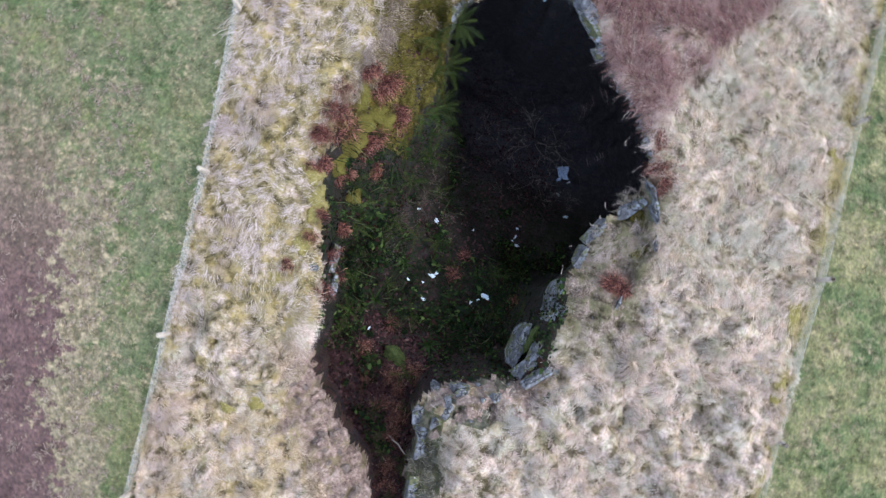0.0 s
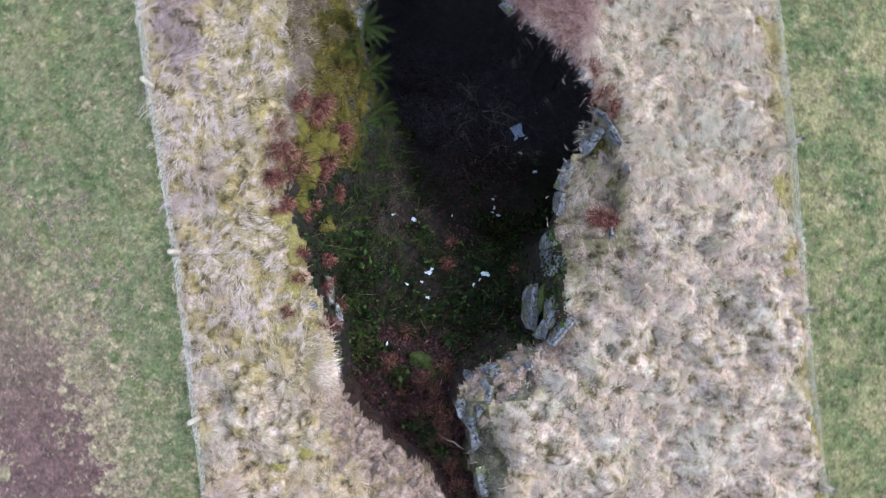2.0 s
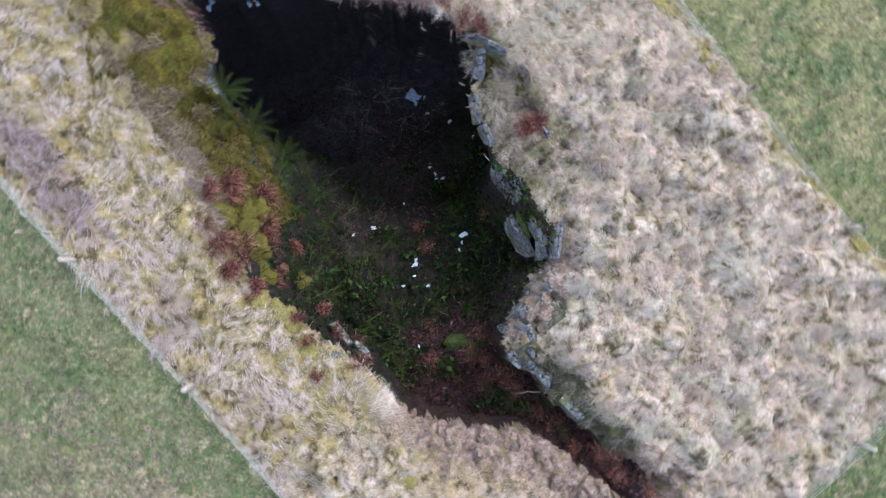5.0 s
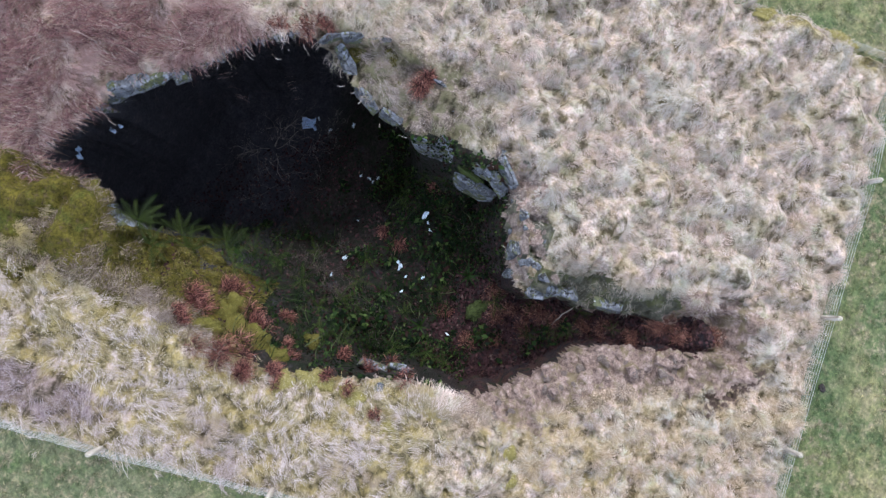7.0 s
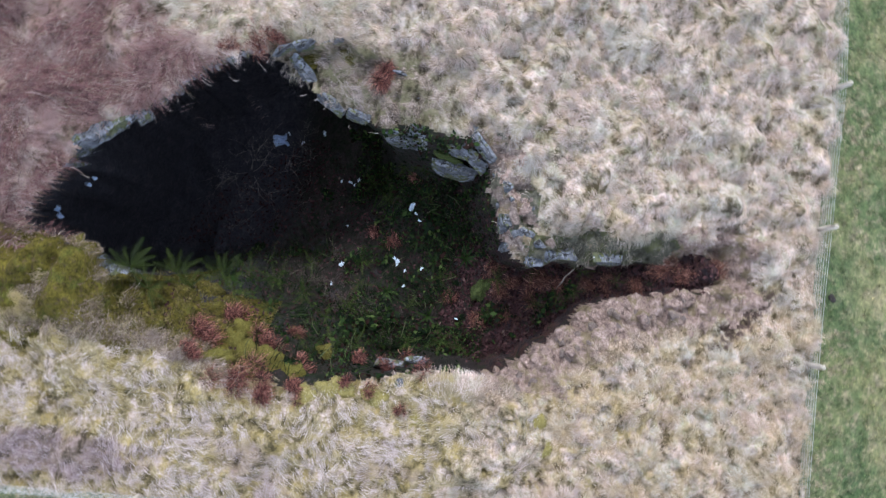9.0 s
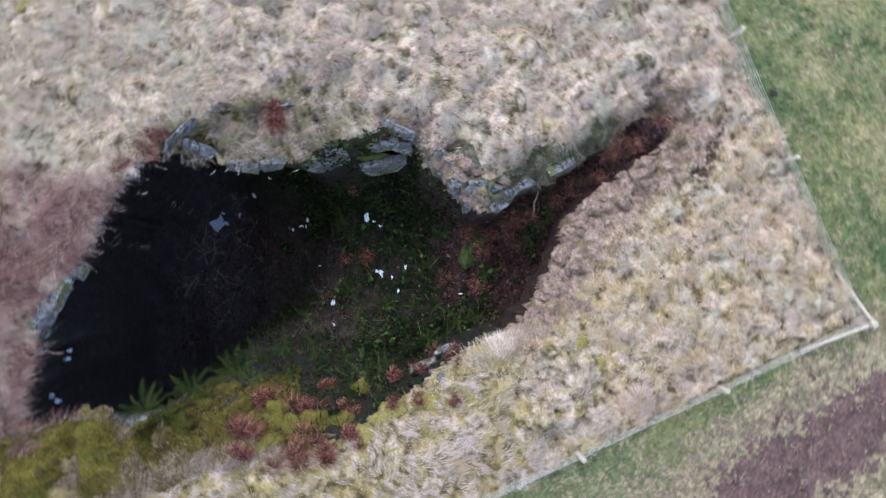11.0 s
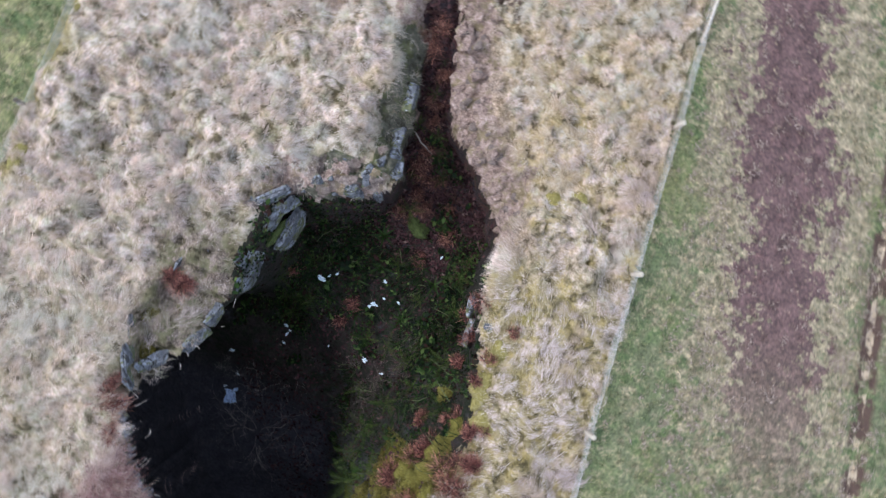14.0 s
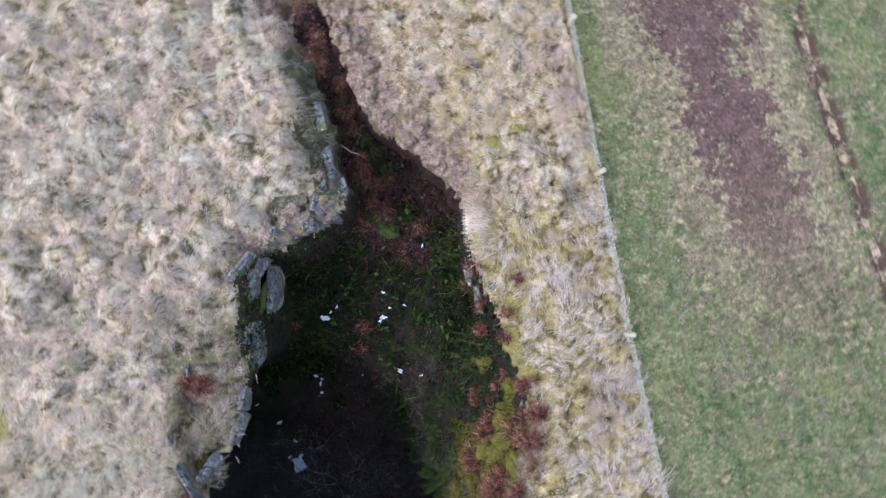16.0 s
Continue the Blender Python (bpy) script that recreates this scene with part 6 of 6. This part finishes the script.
def hanging_roots():
    """Bleached roots and grass stalks dangling from the undercut lip."""
    r = random.Random(5)
    lines = []
    spots = [(3.05, 0.35), (3.02, 1.0), (3.05, 1.5), (3.25, 1.95), (3.4, 2.3), (3.75, 2.75), (3.95, 3.2), (3.95, 3.6), (3.6, 4.3), (3.35, 4.6), (3.0, 4.85), (2.7, 5.1), (1.4, 6.55), (1.1, 6.75), (0.8, 6.95), (0.5, 7.05)]
    for x, y in spots:
        for _ in range(r.choice((1, 1, 2))):
            p = Vector((x + r.gauss(0, 0.12), y + r.gauss(0, 0.12), -0.3))
            w = Vector((1.6 - x, 3.0 - y, 0)).normalized() * 0.7 + Vector((r.gauss(0, 0.3), r.gauss(0, 0.3), -0.7))
            for k in range(r.choice((2, 3, 4))):
                w = (w + Vector((r.gauss(0, 0.3), r.gauss(0, 0.3), r.gauss(0, 0.25)))).normalized()
                q = p + w * 0.06
                lines.append((p, q, r.uniform(0.0025, 0.0075)))
                p = q
    ob = bars("hanging_roots", [(a, b) for a, b, _ in lines], [w for _, _, w in lines], ROOT, 5)
    return tagged(ob, "bleached roots dangling from the pit's undercut lip", "roots", kind="stuff")


hanging_roots()


def stick(a, b, radius, label):
    r = random.Random(int(100 * a[0]))
    a, b = Vector(a), Vector(b)
    pts = [a.lerp(b, k / 5) + Vector((r.gauss(0, 0.012), r.gauss(0, 0.012), r.gauss(0, 0.006))) for k in range(6)]
    ob = tube("stick", pts, radius, ROOT, 6)
    return tagged(ob, label, "stick", "sticks in the pit")


z = at_floor(0.5, -3.4)
stick((0.30, -3.25, z + 0.12), (0.78, -3.52, z + 0.4), 0.014, "pale dead stick leaning in the cleft")
z = at_floor(0.0, -2.6)
stick((-0.15, -2.75, z + 0.08), (0.25, -2.95, z + 0.12), 0.01, "pale dead stick on brown bracken litter")


# ---------------------------------------------------------------- single tussocks
def tussock(seed, label):
    r = np.random.default_rng(seed)
    n = 620
    spin = r.uniform(0, 2 * np.pi, n)
    r0 = 0.17 * r.random(n) ** 0.8
    dome = 0.24 * np.exp(-r0 ** 2 / (2 * 0.11 ** 2))
    rise = r.uniform(0.01, 0.09, n)
    ob = ribbons("grass_tussock", np.stack([r0 * np.cos(spin), r0 * np.sin(spin), dome], 1), spin + 0.6 * r.normal(size=n), r.uniform(0.05, 0.15, n),
                 r.uniform(0.003, 0.007, n), rise, rise + r.uniform(0.04, 0.24, n), DRY)
    return tagged(ob, label, "grass tussock", "large grass tussocks")


TUSSOCK = "large pale straw tussock with blades fanning outwards"
kinds = [tussock(k + 500, TUSSOCK) for k in range(5)]
spots = [(x, y, s) for (x, y), s in zip(BIG_TUFTS, BIG_SIZE)]
spots += [(5.76, -5.66, 1.5), (6.53, -4.01, 1.3), (2.15, -5.12, 1.3), (4.93, -1.40, 1.3), (7.35, -6.0, 1.2), (-3.79, -1.28, 1.4), (-3.64, -5.17, 0.8), (-1.10, -7.76, 0.8), (-1.46, -7.87, 0.8), (-3.39, -6.99, 0.8)]
for k, (x, y, s) in enumerate(spots):
    s = min(s, 1.25)
    m = pose(x, y, at_ground(x, y), 0, 0, random.uniform(0, 360)) @ Matrix.Diagonal((s, s, s, 1))
    if k < 5:
        kinds[k].matrix_basis = m
        kinds[k].scale = (1, 1, 1)
        kinds[k].matrix_basis = pose(x, y, at_ground(x, y))
    else:
        copy_thing(kinds[k % 5], m)


def mane():
    """A heavy lock of pale grass combed over the pit's western edge."""
    n = 2600
    a, b = np.clip(rng.normal(0, 0.15, n), -0.4, 0.22), rng.normal(0, 0.28, n)
    hill = 0.24 * np.exp(-(a / 0.24) ** 2 - (b / 0.34) ** 2)
    way = -0.35 + 0.9 * b + 0.25 * rng.normal(size=n)
    ob = ribbons("grass_tussock", np.stack([a - 1.92, b - 1.45, hill + at_ground(-1.86, -1.52)], 1), way, rng.uniform(0.10, 0.26, n), rng.uniform(0.004, 0.008, n), rng.uniform(0.03, 0.09, n), rng.uniform(0.08, 0.28, n), DRY, rng.uniform(0.35, 0.8, n))
    return tagged(ob, "big pale tussock combed over the pit's edge", "grass tussock", "large grass tussocks")


mane()


# ---------------------------------------------------------------- litter
def litter(x, y, size, seed, material, label, lift=0.12, squash=0.5, lobes=0.5):
    """A crumpled scrap of plastic film with folded edges."""
    bm = bmesh.new()
    bmesh.ops.create_grid(bm, x_segments=14, y_segments=14, size=1.0)
    shift = Vector((seed * 2.3, seed * 7.1, 0))
    for v in bm.verts:
        a = math.atan2(v.co.y, v.co.x)
        edge = 0.8 - lobes + lobes * abs(math.sin(a * (1.0 + seed % 3 * 0.5) + seed)) + 0.3 * noise.noise(Vector((math.cos(a) * 1.6, math.sin(a) * 1.6, seed)))
        c = v.co * edge
        fold = noise.fractal(c * 2.4 + shift, 0.8, 2.0, 4)
        v.co = Vector((c.x + 0.22 * noise.noise(c * 3 + shift), c.y * squash + 0.22 * noise.noise(c * 3 - shift), 0.5 * fold)) * size
    bmesh.ops.solidify(bm, geom=bm.faces[:], thickness=0.004)
    ob = part("plastic_scrap", bm, material, None)
    for f in ob.data.polygons:
        f.use_smooth = False
    ob.matrix_world = pose(x, y, at_floor(x, y) + lift + 0.2 * size, random.uniform(-25, 25), random.uniform(-25, 25), random.uniform(0, 360))
    return tagged(ob, label, "litter", "litter in the pit")


WHITE = "crumpled scrap of white plastic film on dark undergrowth"
for k, (x, y, size) in enumerate(((0.46, 0.32, 0.13), (1.78, 0.14, 0.13), (0.20, 1.62, 0.09), (2.51, 1.98, 0.07), (2.49, 2.22, 0.07), (2.59, 1.76, 0.08), (2.43, 1.85, 0.05), (0.35, -0.29, 0.08), (-0.10, 0.07, 0.06),
                                  (1.47, -0.08, 0.06), (-0.29, 1.79, 0.06), (0.25, 0.1, 0.05), (1.62, 0.02, 0.05), (1.22, 1.75, 0.045), (-0.69, -1.24, 0.05))):
    litter(x, y, size * 1.08, k + 1, PLASTIC, WHITE, 0.42 if y < 1.9 else 0.2)
litter(3.72, 4.5, 0.27, 30, BLUE, "pale blue crumpled plastic bag on the dark floor", 0.05, 0.85, 0.12)
for k, (x, y, size) in enumerate(((3.69, 3.77, 0.09), (3.95, 3.05, 0.1), (3.95, 4.25, 0.07))):
    litter(x, y, size, 31 + k, PLASTIC, "small white plastic scrap on the dark floor", 0.05)
for k, (x, y, size) in enumerate(((1.26, 7.57, 0.27), (0.56, 7.77, 0.27))):
    litter(x, y, size, 41 + k, BLUE, "blue plastic scrap among dark twigs below the lip", 0.05)


# ---------------------------------------------------------------- on the pasture
def cow_pat(x, y):
    bm = bmesh.new()
    bmesh.ops.create_icosphere(bm, subdivisions=4, radius=1.0)
    for v in bm.verts:
        k = noise.fractal(v.co * 1.6, 1.0, 2.0, 4)
        v.co = Vector((v.co.x * 0.085 * (1 + 0.4 * k), v.co.y * 0.055 * (1 + 0.4 * k), v.co.z * 0.035 * (1 + 0.25 * math.sin(9 * math.hypot(v.co.x, v.co.y)))))
    ob = part("cow_pat", bm, DUNG, None)
    ob.matrix_world = pose(x, y, at_ground(x, y) + 0.02, 0, 0, 35)
    return tagged(ob, "small dark dried dung on green pasture", "dung")


cow_pat(0.86, -8.38)
